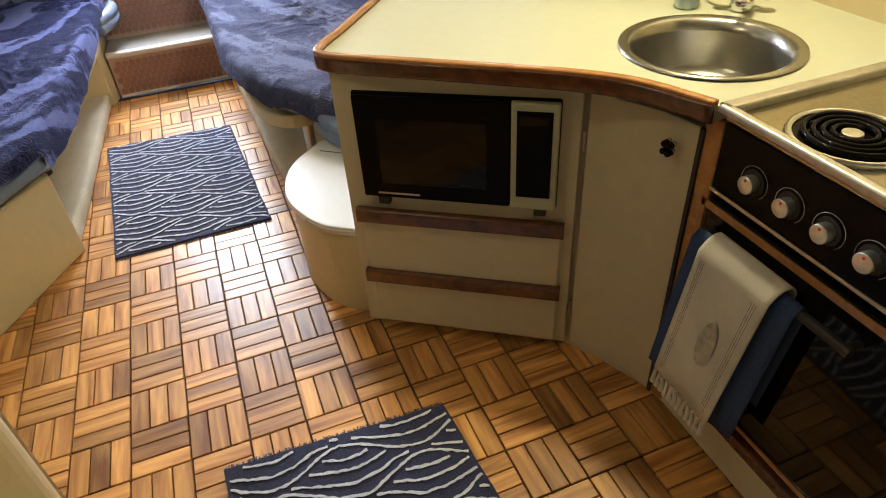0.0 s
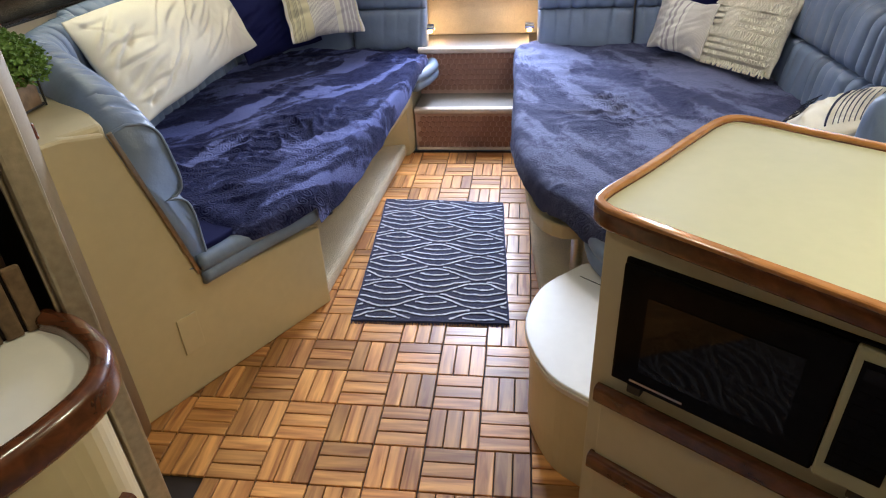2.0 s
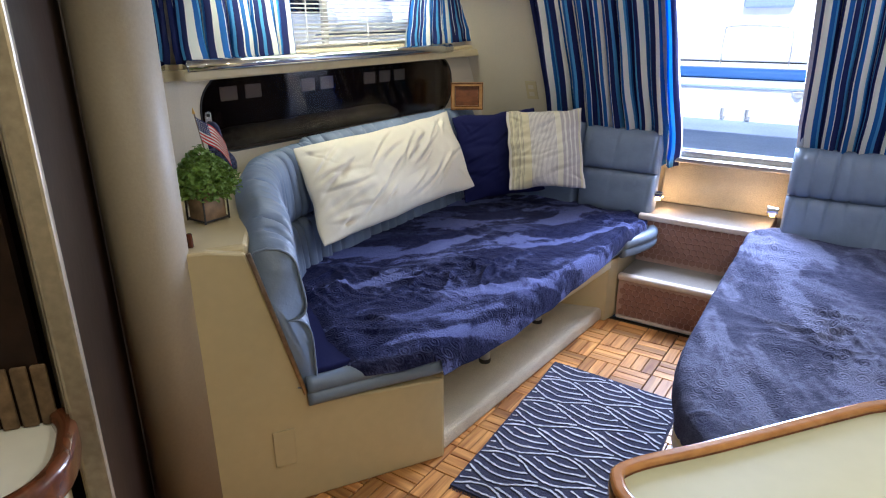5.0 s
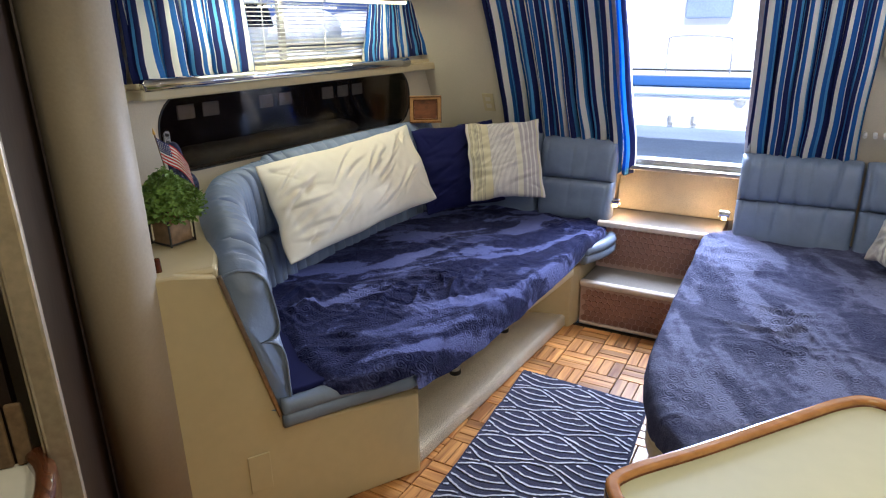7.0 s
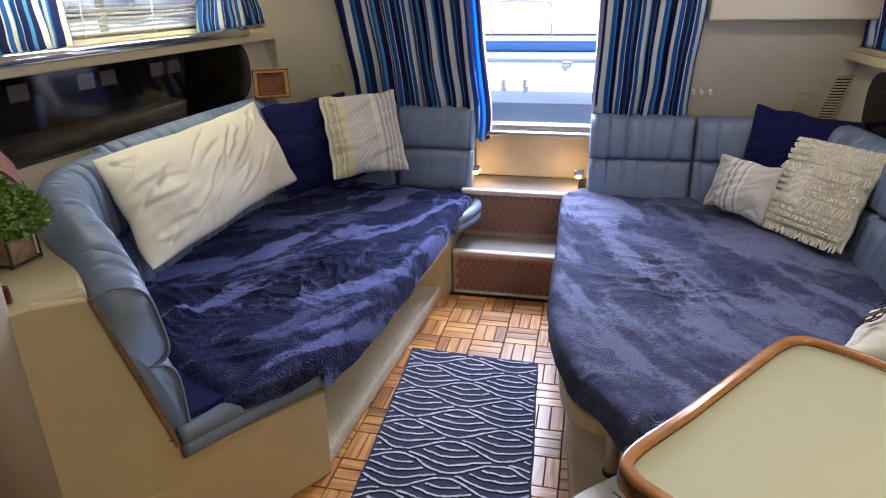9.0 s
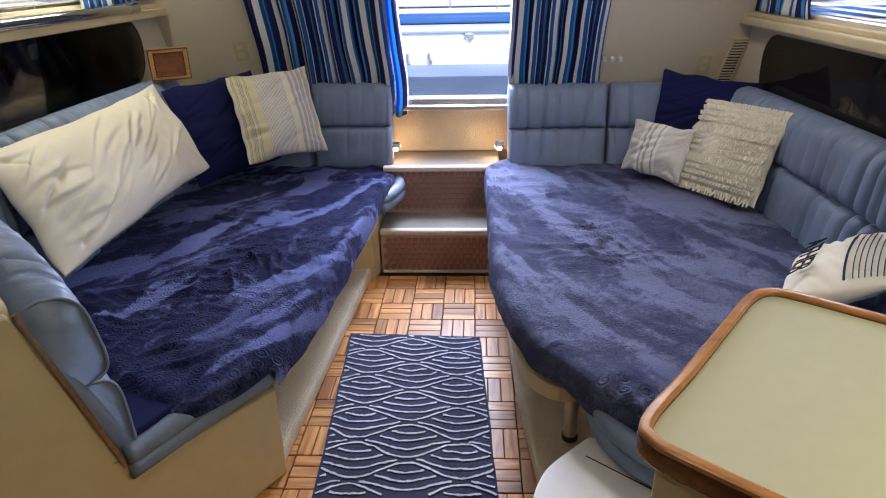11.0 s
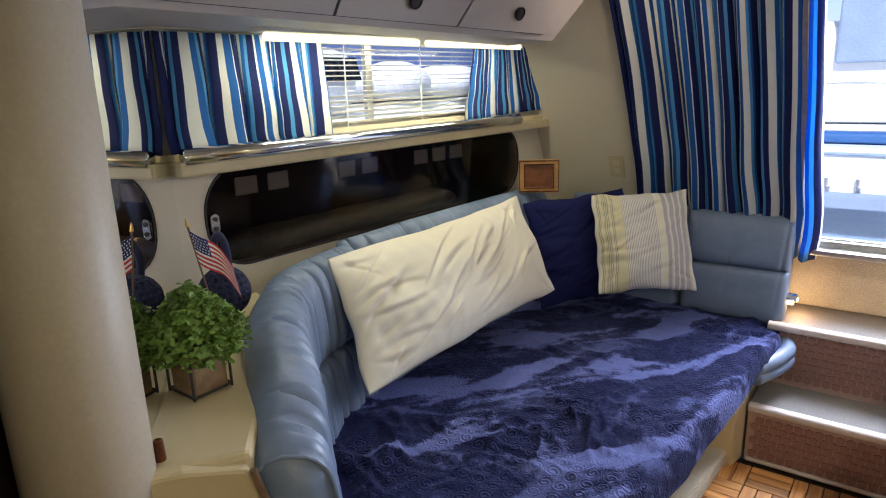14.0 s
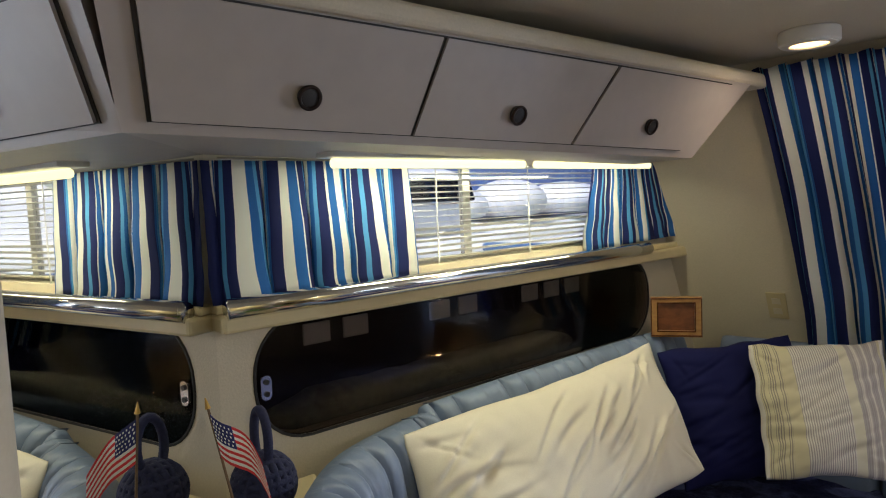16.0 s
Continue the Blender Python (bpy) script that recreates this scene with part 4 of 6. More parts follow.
tagged(part("carpet_ledge", prism([(0.115, 1.95), (0.155, 0.9), (0.20, 0.40), (0.50, 0.30), (0.6, 1.9)], 0, 0.072, 0.02, 3), CARPET), "beige carpeted toe ledge under the starboard settee", "ledge", "", "structure")
part("seat_board", prism([(p.x, p.y) for p in curve_points([Vector((x, y, 0)) for x, y in [(0.12, 2.30), (0.105, 1.8), (0.112, 1.2), (0.125, 0.75), (0.16, 0.57), (0.245, 0.485), (0.37, 0.49), (0.55, 0.45), (1.2, 0.45), (1.3, 1.2), (1.25, 2.2), (0.5, 2.38)]], 3, True)], 0.318, 0.372, 0.008), CREAM, STAR_SETTEE, "cream seat board")
t = part("leg", cyl(0.022, 0.25, 18, pose(0.31, 0.62, 0.21)), STEEL, STAR_SETTEE, "tubular leg")
part("foot", cyl(0.026, 0.02, 18, pose(0.31, 0.62, 0.082), None, 0.004), RUBBER, t, "black foot")


HS = sorted({round(x, 4) for x in [0, 0.02, 0.05, 0.1, 0.16, 0.22, 0.28, 0.34, 0.39, 0.43, 0.455, 0.475, 0.488, 0.5, 0.512, 0.525, 0.545, 0.57, 0.61, 0.66, 0.72, 0.78, 0.84, 0.89, 0.93, 0.96, 0.985, 1.0]})


def backrest(pts, z0, z1, parent, thick=0.11, seed=0, lean=0.03, top=None, pleat=1.0, groove=0.5, sp=0.072, cut_end=False):
    """A padded back swept along a plan line: two rolls, gathered along the seam between them."""
    raw = curve_points([Vector((x, y, 0)) for x, y in pts], 60)
    path, step_len, run = [raw[0]], 0.0048, 0.0
    for a, b in zip(raw, raw[1:]):
        if (b - path[-1]).length >= step_len:
            path.append(b)
    L = [0.0]
    for a, b in zip(path, path[1:]):
        L.append(L[-1] + (b - a).length)
    run = L[-1]
    rnd = random.Random(seed)
    deep = [rnd.uniform(0.15, 1.0) ** 1.5 for _ in range(int(run / sp) + 4)]
    slant = [rnd.uniform(-0.9, 0.9) for _ in deep]
    reach = [rnd.uniform(0.06, 0.30) for _ in deep]
    bm, rings = bmesh.new(), []
    for i, p in enumerate(path):
        a, b = path[max(0, i - 1)], path[min(len(path) - 1, i + 1)]
        d = (b - a).normalized()
        side = Vector((d.y, -d.x, 0))
        zt = z1 if top is None else top(L[i] / run)
        endr = min(1.0, (run - L[i] if cut_end else min(L[i], run - L[i])) / 0.035)
        shrink = 0.55 + 0.45 * math.sqrt(max(0, 1 - (1 - endr) ** 2))
        line = []
        for back in (False, True):
            for h in (HS if not back else HS[::-1][1:-1:3]):
                q = h / groove if h < groove else (h - groove) / (1 - groove)
                roll = (1 - abs(2 * q - 1) ** 7) ** 0.5
                cap = math.sqrt(max(0, 1 - ((h - 0.84) / 0.16) ** 2)) if h > 0.84 else 1.0
                if back:
                    off = -thick / 2 * cap * shrink
                else:
                    k = (L[i] + 0.05 * (h - groove) * slant[int(L[i] / sp)]) / sp + 0.3 * noise.noise(Vector((L[i] * 6, seed, 0)))
                    j = max(0, min(len(deep) - 1, int(k)))
                    v = (k % 1) - 0.5
                    w = math.exp(-abs(h - groove) / reach[j]) + 0.8 * math.exp(-abs(h - 0.97) / 0.14) + (0.45 if pleat > 1.4 else 0.1)
                    cr = (0.75 * math.exp(-(v / 0.085) ** 2) + 0.35 * math.exp(-(v / 0.25) ** 2)) * deep[j] * w
                    soft = 0.006 * noise.noise(Vector((L[i] * 9, h * 4, seed + 5)))
                    off = thick / 2 * (0.30 + 0.75 * roll) * (0.45 + 0.55 * cap) * shrink - 0.028 * pleat * cr + soft
                    if h >= 0.999:
                        off = 0.0
                off -= lean * (h - 0.5) * 2
                line.append(bm.verts.new((p.x + side.x * off, p.y + side.y * off, z0 + (zt - z0) * (0.5 + (h - 0.5) * (0.93 + 0.07 * shrink)))))
        rings.append(line)
    m = len(rings[0])
    for r, q in zip(rings, rings[1:]):
        for k in range(m):
            bm.faces.new((r[k], r[(k + 1) % m], q[(k + 1) % m], q[k]))
    bm.faces.new(rings[0][::-1])
    bm.faces.new(rings[-1])
    welt = [v.co.copy() for v in rings[0]]
    back = part("backrest", bm, VINYL, parent, "", True)
    if cut_end:
        part("piping", sweep(welt, ring(0.0042, 7), up=path[1] - path[0], closed=True), VINYL, back, "", True)
    return back


backrest([(-0.885, 0.075), (-1.08, 0.235), (-1.30, 0.40), (-1.47, 0.60), (-1.545, 0.90)], 0.42, 0.95, PORT_SETTEE, 0.155, 1, 0.02, lambda f: 0.885 + 0.115 * min(1, f * 2.4) ** 0.7, pleat=2.3, sp=0.058, cut_end=True)
backrest([(-1.55, 0.88), (-1.56, 1.3), (-1.545, 1.8), (-1.52, 2.2)], 0.42, 1.012, PORT_SETTEE, 0.12, 2, pleat=1.8)
backrest([(-1.42, 2.32), (-1.10, 2.36), (-0.88, 2.36)], 0.44, 0.965, PORT_SETTEE, 0.11, 3)
backrest([(-0.865, 2.345), (-0.65, 2.35), (-0.445, 2.35)], 0.48, 0.93, PORT_SETTEE, 0.12, 4)
backrest([(0.175, 2.35), (0.45, 2.36), (0.69, 2.36)], 0.46, 0.91, STAR_SETTEE, 0.12, 5)
backrest([(0.70, 2.36), (1.0, 2.345), (1.20, 2.27)], 0.46, 0.91, STAR_SETTEE, 0.12, 6)
backrest([(1.26, 2.24), (1.305, 1.9), (1.33, 1.3), (1.34, 0.75)], 0.46, 0.93, STAR_SETTEE, 0.15, 7, pleat=2.4)
backrest([(1.34, 0.72), (1.28, 0.42), (1.10, 0.25), (0.93, 0.16)], 0.46, 0.93, STAR_SETTEE, 0.14, 8, pleat=1.8)

# ---- pillows ----


def pillow(name, w, h, d, mat, label, m, seed=0, shear=0.0, cat="pillow", crease=0.7):
    """A stuffed square with pinched corners; u across, v up."""
    bm = bmesh.new()
    uv = bm.loops.layers.uv.new("UVMap")
    nu, nv = max(40, int(w * 190)), max(40, int(h * 190))
    rc = random.Random(seed + 40)
    lines = []
    for _ in range(20):
        t = rc.uniform(0.30, 0.62)
        lines.append((rc.uniform(-0.40, 0.36) * w, rc.uniform(-0.38, 0.34) * h, math.cos(t), math.sin(t), rc.uniform(0.04, 0.15), rc.uniform(0.006, 0.011), rc.uniform(0.0025, 0.0062), rc.uniform(-0.9, 0.9)))

    for cx, cy in ((-1, -1), (1, -1), (1, 1), (-1, 1)):
        for _ in range(4):
            t = math.atan2(-cy * h, -cx * w) + rc.uniform(-0.55, 0.55)
            lines.append((cx * 0.40 * w, cy * 0.37 * h, math.cos(t), math.sin(t), rc.uniform(0.03, 0.08), rc.uniform(0.005, 0.009), rc.uniform(0.002, 0.005), rc.uniform(-1.5, 1.5)))
    for _ in range(9):
        t = rc.uniform(-0.25, 0.35)
        lines.append((-rc.uniform(0.28, 0.44) * w, rc.uniform(-0.36, 0.2) * h, math.cos(t), math.sin(t), rc.uniform(0.06, 0.13), rc.uniform(0.008, 0.014), rc.uniform(0.003, 0.006), rc.uniform(-1.2, 1.2)))

    def creases(x, y):
        z = 0.0
        for cx, cy, c, s_, ln, wd, dp, bend in lines:
            a, b = (x - cx) * c + (y - cy) * s_, (y - cy) * c - (x - cx) * s_
            b += bend * a * a
            z += dp * math.exp(-(a / ln) ** 2) * (math.exp(-(b / wd) ** 2) - 0.6 * math.exp(-((b - 2 * wd) / (1.3 * wd)) ** 2))
        return z

    sides = []
    for s in (1, -1):
        grid = []
        for j in range(nv + 1):
            line = []
            for i in range(nu + 1):
                u, v = 2 * i / nu - 1, 2 * j / nv - 1
                edge = (1 - u * u) * (1 - v * v)
                th = d / 2 * max(0, edge) ** 0.58
                bow = 1 - 0.055 * (1 - v * v) * abs(u) ** 3, 1 - 0.075 * (1 - u * u) * abs(v) ** 3
                blunt = 1 - 0.022 * (u * v) ** 6
                p = Vector((u * w / 2 * bow[0] * blunt + shear * v * h / 2, v * h / 2 * bow[1] * blunt, 0))
                p.x += 0.010 * noise.noise(Vector((u * 2.2, v * 2.6, seed + 11))) * abs(u)
                p.y += 0.012 * noise.noise(Vector((u * 2.6, v * 2.2, seed + 17))) * abs(v)
                wr = noise.noise(Vector((p.x * 7 + seed, p.y * 7, s))) * 0.012 + noise.noise(Vector((p.x * 19 + seed, p.y * 13, s))) * 0.004 - crease * creases(p.x, p.y)
                p.z = s * (th + wr * min(1, edge * 4)) + 0.016 * noise.noise(Vector((u * 1.6, v * 1.6, seed + 3)))
                line.append(bm.verts.new(p))
            grid.append(line)
        sides.append(grid)
        for j in range(nv):
            for i in range(nu):
                f = bm.faces.new((grid[j][i], grid[j][i + 1], grid[j + 1][i + 1], grid[j + 1][i]))
                for lp, (a, b) in zip(f.loops, ((i, j), (i + 1, j), (i + 1, j + 1), (i, j + 1))):
                    lp[uv].uv = (a / nu, b / nv)
    bmesh.ops.remove_doubles(bm, verts=bm.verts[:], dist=0.0004)
    o = part(name, bm, mat, None, "", True)
    o.matrix_world = m
    return tagged(o, label, cat)


def stand(x, y, z, yaw, lean, roll=0):
    """A pose for a pillow that stands, faces yaw degrees from +x and leans back."""
    return Matrix.Translation((x, y, z)) @ Matrix.Rotation(radians(yaw + 90), 4, "Z") @ Matrix.Rotation(radians(90 - lean), 4, "X") @ Matrix.Rotation(radians(roll), 4, "Z")


def axes(u, v, c):
    """A pose from a thing's own across and up directions and its middle."""
    u, n = Vector(u).normalized(), Vector(u).cross(Vector(v)).normalized()
    m = Matrix.Identity(4)
    m.col[0][:3], m.col[1][:3], m.col[2][:3], m.col[3][:3] = u, n.cross(u), n, c
    return m


pillow("bed_pillow", 1.105, 0.435, 0.20, LINEN, "long cream bed pillow leaning on the backrest", axes((0.041, 1.074, 0.022), (-0.229, 0, 0.345), (-1.352, 1.228, 0.833)), 1, shear=0.21, crease=1.9)
pillow("throw_pillow", 0.50, 0.48, 0.15, NAVY, "navy blue cotton throw pillow", stand(-1.225, 2.01, 0.785, -38, 16, 3), 2)
pillow("throw_pillow", 0.415, 0.438, 0.14, TICKING, "sand and grey striped throw pillow", axes((0.329, 0.25, 0.005), (-0.128, 0.131, 0.398), (-0.963, 2.034, 0.8365)), 3)
pillow("throw_pillow", 0.48, 0.42, 0.14, NAVY, "navy blue cotton throw pillow", stand(1.13, 2.18, 0.765, -116, 16, -5), 4)
pillow("throw_pillow", 0.345, 0.262, 0.11, TICKING_SMALL, "small striped lumbar pillow", axes((0.204, -0.268, 0), (0.094, 0.02, 0.244), (0.868, 1.98, 0.659)), 5)
# ---- galley ----
GA, GB = Vector((0.277, -0.31)), Vector((0.765, -0.643))
GM = wall_frame(GB, GA)
gl = (GA - GB).length


def gal(u0, v0, u1, v1, w0, w1, bevel=0.0):
    """A block on the drawer front: u from the port corner, v up, w out of the front."""
    return moved(block(gl - u1, v0, w0, gl - u0, v1, w1, bevel), GM)


top_edge = curve_points([Vector(p) for p in [(0.875, -0.035, 0), (0.76, 0.05, 0), (0.655, 0.128, 0), (0.605, 0.145, 0), (0.56, 0.115, 0), (0.50, 0.04, 0), (0.36, -0.145, 0), (0.265, -0.265, 0), (0.262, -0.315, 0), (0.32, -0.37, 0), (0.55, -0.555, 0), (0.72, -0.70, 0), (0.80, -0.80, 0), (0.855, -0.935, 0)]], 6)
worktop = [(p.x, p.y) for p in top_edge] + [(1.46, -0.945), (1.46, 0.12), (1.0, 0.12), (0.90, -0.03)]
wt = thing("galley_worktop", "ivory laminate worktop with varnished wood edge", "worktop")
sink_c = (1.045, -0.69)
hole = [(sink_c[0] + 0.185 * math.cos(2 * math.pi * i / 40), sink_c[1] + 0.185 * math.sin(2 * math.pi * i / 40)) for i in range(40)]
part("top", pierced(worktop, [hole], 0.03, Matrix.Translation((0, 0, 0.833))), COUNTER, wt)
part("edge", sweep([Vector((p.x, p.y, 0.849)) for p in top_edge], rounded(0.022, 0.040, 0.009, 4)), TEAK, wt, "red-brown varnished wooden edge", True)
part("edge", sweep([Vector((p.x, p.y, 0.870)) for p in top_edge], rounded(0.021, 0.013, 0.006, 3)), OAKRIM, wt, "golden raised lip")
cab = thing("galley_cabinet", "cream galley cabinet with microwave bay and two drawers", "cabinet")
body = [(0.285, -0.29), (0.765, -0.625), (0.83, -0.73), (0.885, -0.86), (0.90, -0.94), (1.45, -0.94), (1.45, 0.1), (0.9, -0.05), (0.59, 0.14)]
part("body", prism(body, 0.0, 0.70), CABINET, cab)
part("rail", pierced(body, [[(sink_c[0] + 0.2 * math.cos(2 * math.pi * i / 32), sink_c[1] + 0.2 * math.sin(2 * math.pi * i / 32)) for i in range(32)]], 0.131, Matrix.Translation((0, 0, 0.701))), CABINET, cab)
part("front", gal(-0.005, 0.03, gl, 0.83, 0.0, 0.012, 0.003), CABINET, cab)
for z0, z1 in ((0.245, 0.425), (0.045, 0.215)):
    d = part("drawer", gal(0.03, z0, gl - 0.03, z1, 0.012, 0.026, 0.004), CABINET, cab)
    part("pull", moved(sweep([Vector((gl - 0.02, z1 + 0.012, 0.03)), Vector((0.022, z1 + 0.012, 0.03))], rounded(0.045, 0.026, 0.009, 3), up=(0, 0, 1)), GM), TEAK, d, "full-width teak pull")
arc = curve_points([Vector(p) for p in [(0.772, -0.655, 0), (0.80, -0.70, 0), (0.845, -0.79, 0), (0.872, -0.90, 0)]], 6)
dpts = [(p.x, p.y) for p in arc] + [(p.x + 0.03, p.y + 0.01) for p in arc[::-1]]
d = part("door", prism(dpts, 0.03, 0.80, 0.003), CABINET, cab, "curved cream door")
kx, ky, kz = 0.838, -0.850, 0.742
lobes = ((-1, 1), (1, 1), (-1, -1), (1, -1))
kn = part("knob", joined(*[cyl(0.0068, 0.024, 16, pose(kx, ky + 0.0072 * dx, kz + 0.0085 * dz, 0, 90, 15), None, 0.003) for dx, dz in lobes]), BLACK, d, "black four-lobed knob")
part("collar", joined(*[cyl(0.0074, 0.004, 16, pose(kx + 0.004, ky + 0.0072 * dx, kz + 0.0085 * dz, 0, 90, 15)) for dx, dz in lobes]), CHROME, kn)
# Black strips paint the shadow gap at the curved door's side and top.
door_gap_shade = [Vector((p.x - 0.001, p.y - 0.001, z)) for p, z in ((arc[-1], 0.03), (arc[-1], 0.80))]
part("gap", sweep(door_gap_shade, rounded(0.012, 0.006, 0.002, 2), up=(1, 0, 0)), RUBBER, d, "black strip painting the shadow gap beside the door")
part("top_gap_shade", sweep([Vector((p.x, p.y, 0.805)) for p in arc], rounded(0.004, 0.007, 0.0015, 2)), RUBBER, d)
for z in (0.16, 0.68):
    part("hinge", cyl(0.004, 0.05, 8, pose(0.768, -0.652, z)), STEEL, d)
part("stile", prism([(0.873, -0.90), (0.88, -0.945), (0.91, -0.945), (0.905, -0.90)], 0.03, 0.83, 0.004), OAKRIM, cab, "varnished wooden stile")

mw = thing("microwave_oven", "black built-in microwave with cream control panel", "microwave")
part("case", gal(0.045, 0.495, 0.545, 0.785, -0.2, 0.02, 0.006), BLACK, mw)
part("door", gal(0.05, 0.50, 0.43, 0.78, 0.0205, 0.034, 0.004), BLACK, mw)
part("window", gal(0.105, 0.545, 0.375, 0.725, 0.0342, 0.036), SMOKED, mw)
cp = part("control_panel", gal(0.432, 0.498, 0.543, 0.782, 0.0205, 0.036, 0.004), COUNTER, mw)
part("keypad", gal(0.446, 0.535, 0.528, 0.762, 0.0362, 0.038), BLACK, cp)
for r in range(6):
    for c in range(3):
        part("key", gal(0.453 + c * 0.024, 0.55 + r * 0.028, 0.470 + c * 0.024, 0.566 + r * 0.028, 0.0382, 0.0392, 0.0004), BLACK, cp)
part("display", gal(0.453, 0.728, 0.52, 0.752, 0.0382, 0.0392), SMOKED, cp)
part("lettering", gal(0.09, 0.512, 0.20, 0.517, 0.0342, 0.035), ALU, mw)
for u in (0.085, 0.49):
    part("foot", gal(u, 0.475, u + 0.03, 0.497, 0.0, 0.03, 0.003), RUBBER, mw)

sk = thing("galley_sink", "round stainless steel sink set in the worktop", "sink")
bm = bmesh.new()
prof = [(0.198, 0.866), (0.196, 0.870), (0.182, 0.870), (0.170, 0.864), (0.163, 0.84), (0.156, 0.76), (0.135, 0.735), (0.03, 0.728), (0.0, 0.728)]
prev = None
for r, z in prof:
    if r == 0:
        v = bm.verts.new((*sink_c, z))
        for i in range(48):
            bm.faces.new((prev[i], prev[(i + 1) % 48], v))
        break
    cur = [bm.verts.new((sink_c[0] + r * math.cos(2 * math.pi * i / 48), sink_c[1] + r * math.sin(2 * math.pi * i / 48), z)) for i in range(48)]
    if prev:
        for i in range(48):
            bm.faces.new((prev[i], prev[(i + 1) % 48], cur[(i + 1) % 48], cur[i]))
    prev = cur
part("bowl", bm, SINK, sk, "", True)
part("drain", cyl(0.028, 0.004, 24, pose(*sink_c, 0.731), None, 0.001), CHROME, sk)
tp = thing("mixer_tap", "chrome mixer tap with two lever handles", "tap")
part("base", cyl(0.028, 0.03, 24, pose(1.265, -0.535, 0.879), None, 0.006), CHROME, tp, "", True)
part("spout", sweep(curve_points([Vector(p) for p in [(1.265, -0.535, 0.88), (1.265, -0.535, 1.0), (1.235, -0.56, 1.04), (1.16, -0.615, 1.02)]], 6), ring(0.011, 12)), CHROME, tp, "", True)
for s in (-1, 1):
    part("handle", moved(joined(cyl(0.018, 0.03, 16), cyl(0.006, 0.05, 10, pose(0, 0.03, 0.012, 75, 0, 0))), pose(1.265 + 0.035 * s, -0.535 - 0.035 * s, 0.91)), CHROME, tp, "", True)
so = thing("soap_bottle", "clear blue plastic soap bottle", "bottle")
part("bottle", cyl(0.03, 0.12, 24, pose(1.17, -0.45, 0.924), 0.027, 0.008), plain("pale blue plastic", (0.68, 0.86, 0.90), 0.12, 0.0, 0.6), so, "", True)
part("cap", cyl(0.012, 0.03, 16, pose(1.17, -0.45, 1.0)), WHITE, so)
part("label", cyl(0.0307, 0.05, 24, pose(1.17, -0.45, 0.92)), WHITE, so)

sv = thing("cooker", "slot-in cooker with black front and coil rings", "cooker")
part("hob", block(0.862, -1.62, 0.845, 1.45, -0.955, 0.862, 0.004), HOB, sv, "brushed steel hob")
part("hob_rim", sweep([Vector((0.858, -0.952, 0.868)), Vector((0.858, -1.62, 0.868))], rounded(0.022, 0.018, 0.006, 3)), ALU, sv)
part("hob_rim", sweep([Vector((1.45, -0.957, 0.868)), Vector((0.858, -0.957, 0.868))], rounded(0.03, 0.018, 0.006, 3)), ALU, sv)
part("body", block(0.885, -1.62, 0.03, 1.44, -0.955, 0.844), BLACK, sv)
part("control_panel", block(0.868, -1.62, 0.70, 0.884, -0.955, 0.84, 0.003), BLACK, sv)
part("trim", block(0.864, -1.62, 0.694, 0.8675, -0.955, 0.702, 0.001), ALU, sv)
for i in range(5):
    k = part("knob", cyl(0.0175, 0.022, 28, pose(0.856, -1.052 - i * 0.082, 0.762, 0, 90, 0), 0.016, 0.002), KNOB, sv, "ribbed silver knob", True)
    part("skirt", cyl(0.025, 0.003, 28, pose(0.8665, -1.052 - i * 0.082, 0.762, 0, 90, 0)), RUBBER, k)
    part("mark", cyl(0.0026, 0.0014, 10, pose(0.8448, -1.052 - i * 0.082, 0.772, 0, 90, 0)), RED, k)
    part("dial_ring", sweep([Vector((0.8672, -1.052 - i * 0.082 + 0.031 * math.cos(a), 0.762 + 0.031 * math.sin(a))) for a in [radians(-50 + 280 * q / 24) for q in range(25)]], ring(0.0007, 5), up=(1, 0, 0)), ALU, sv)
od = part("oven_door", block(0.866, -1.62, 0.20, 0.884, -0.96, 0.675, 0.004), SMOKED, sv)
part("door_trim", joined(block(0.862, -1.62, 0.655, 0.8655, -0.945, 0.672, 0.001), block(0.862, -0.957, 0.22, 0.8655, -0.944, 0.672, 0.001), block(0.862, -1.62, 0.21, 0.8655, -0.944, 0.222, 0.001)), OAKRIM, od, "bronze door trim")
part("door_handle", sweep([Vector((0.835, -0.985, 0.615)), Vector((0.835, -1.345, 0.615))], ring(0.010, 12)), RUBBER, od)
for y in (-0.99, -1.335):
    part("handle_post", cyl(0.008, 0.032, 12, pose(0.852, y, 0.615, 0, 90, 0)), RUBBER, od)
part("plinth", block(0.878, -1.62, 0.03, 0.884, -0.945, 0.198, 0.002), CABINET, sv)
part("plinth_pull", block(0.852, -1.62, 0.165, 0.8775, -0.935, 0.198, 0.006), TEAK, sv, "teak pull strip")
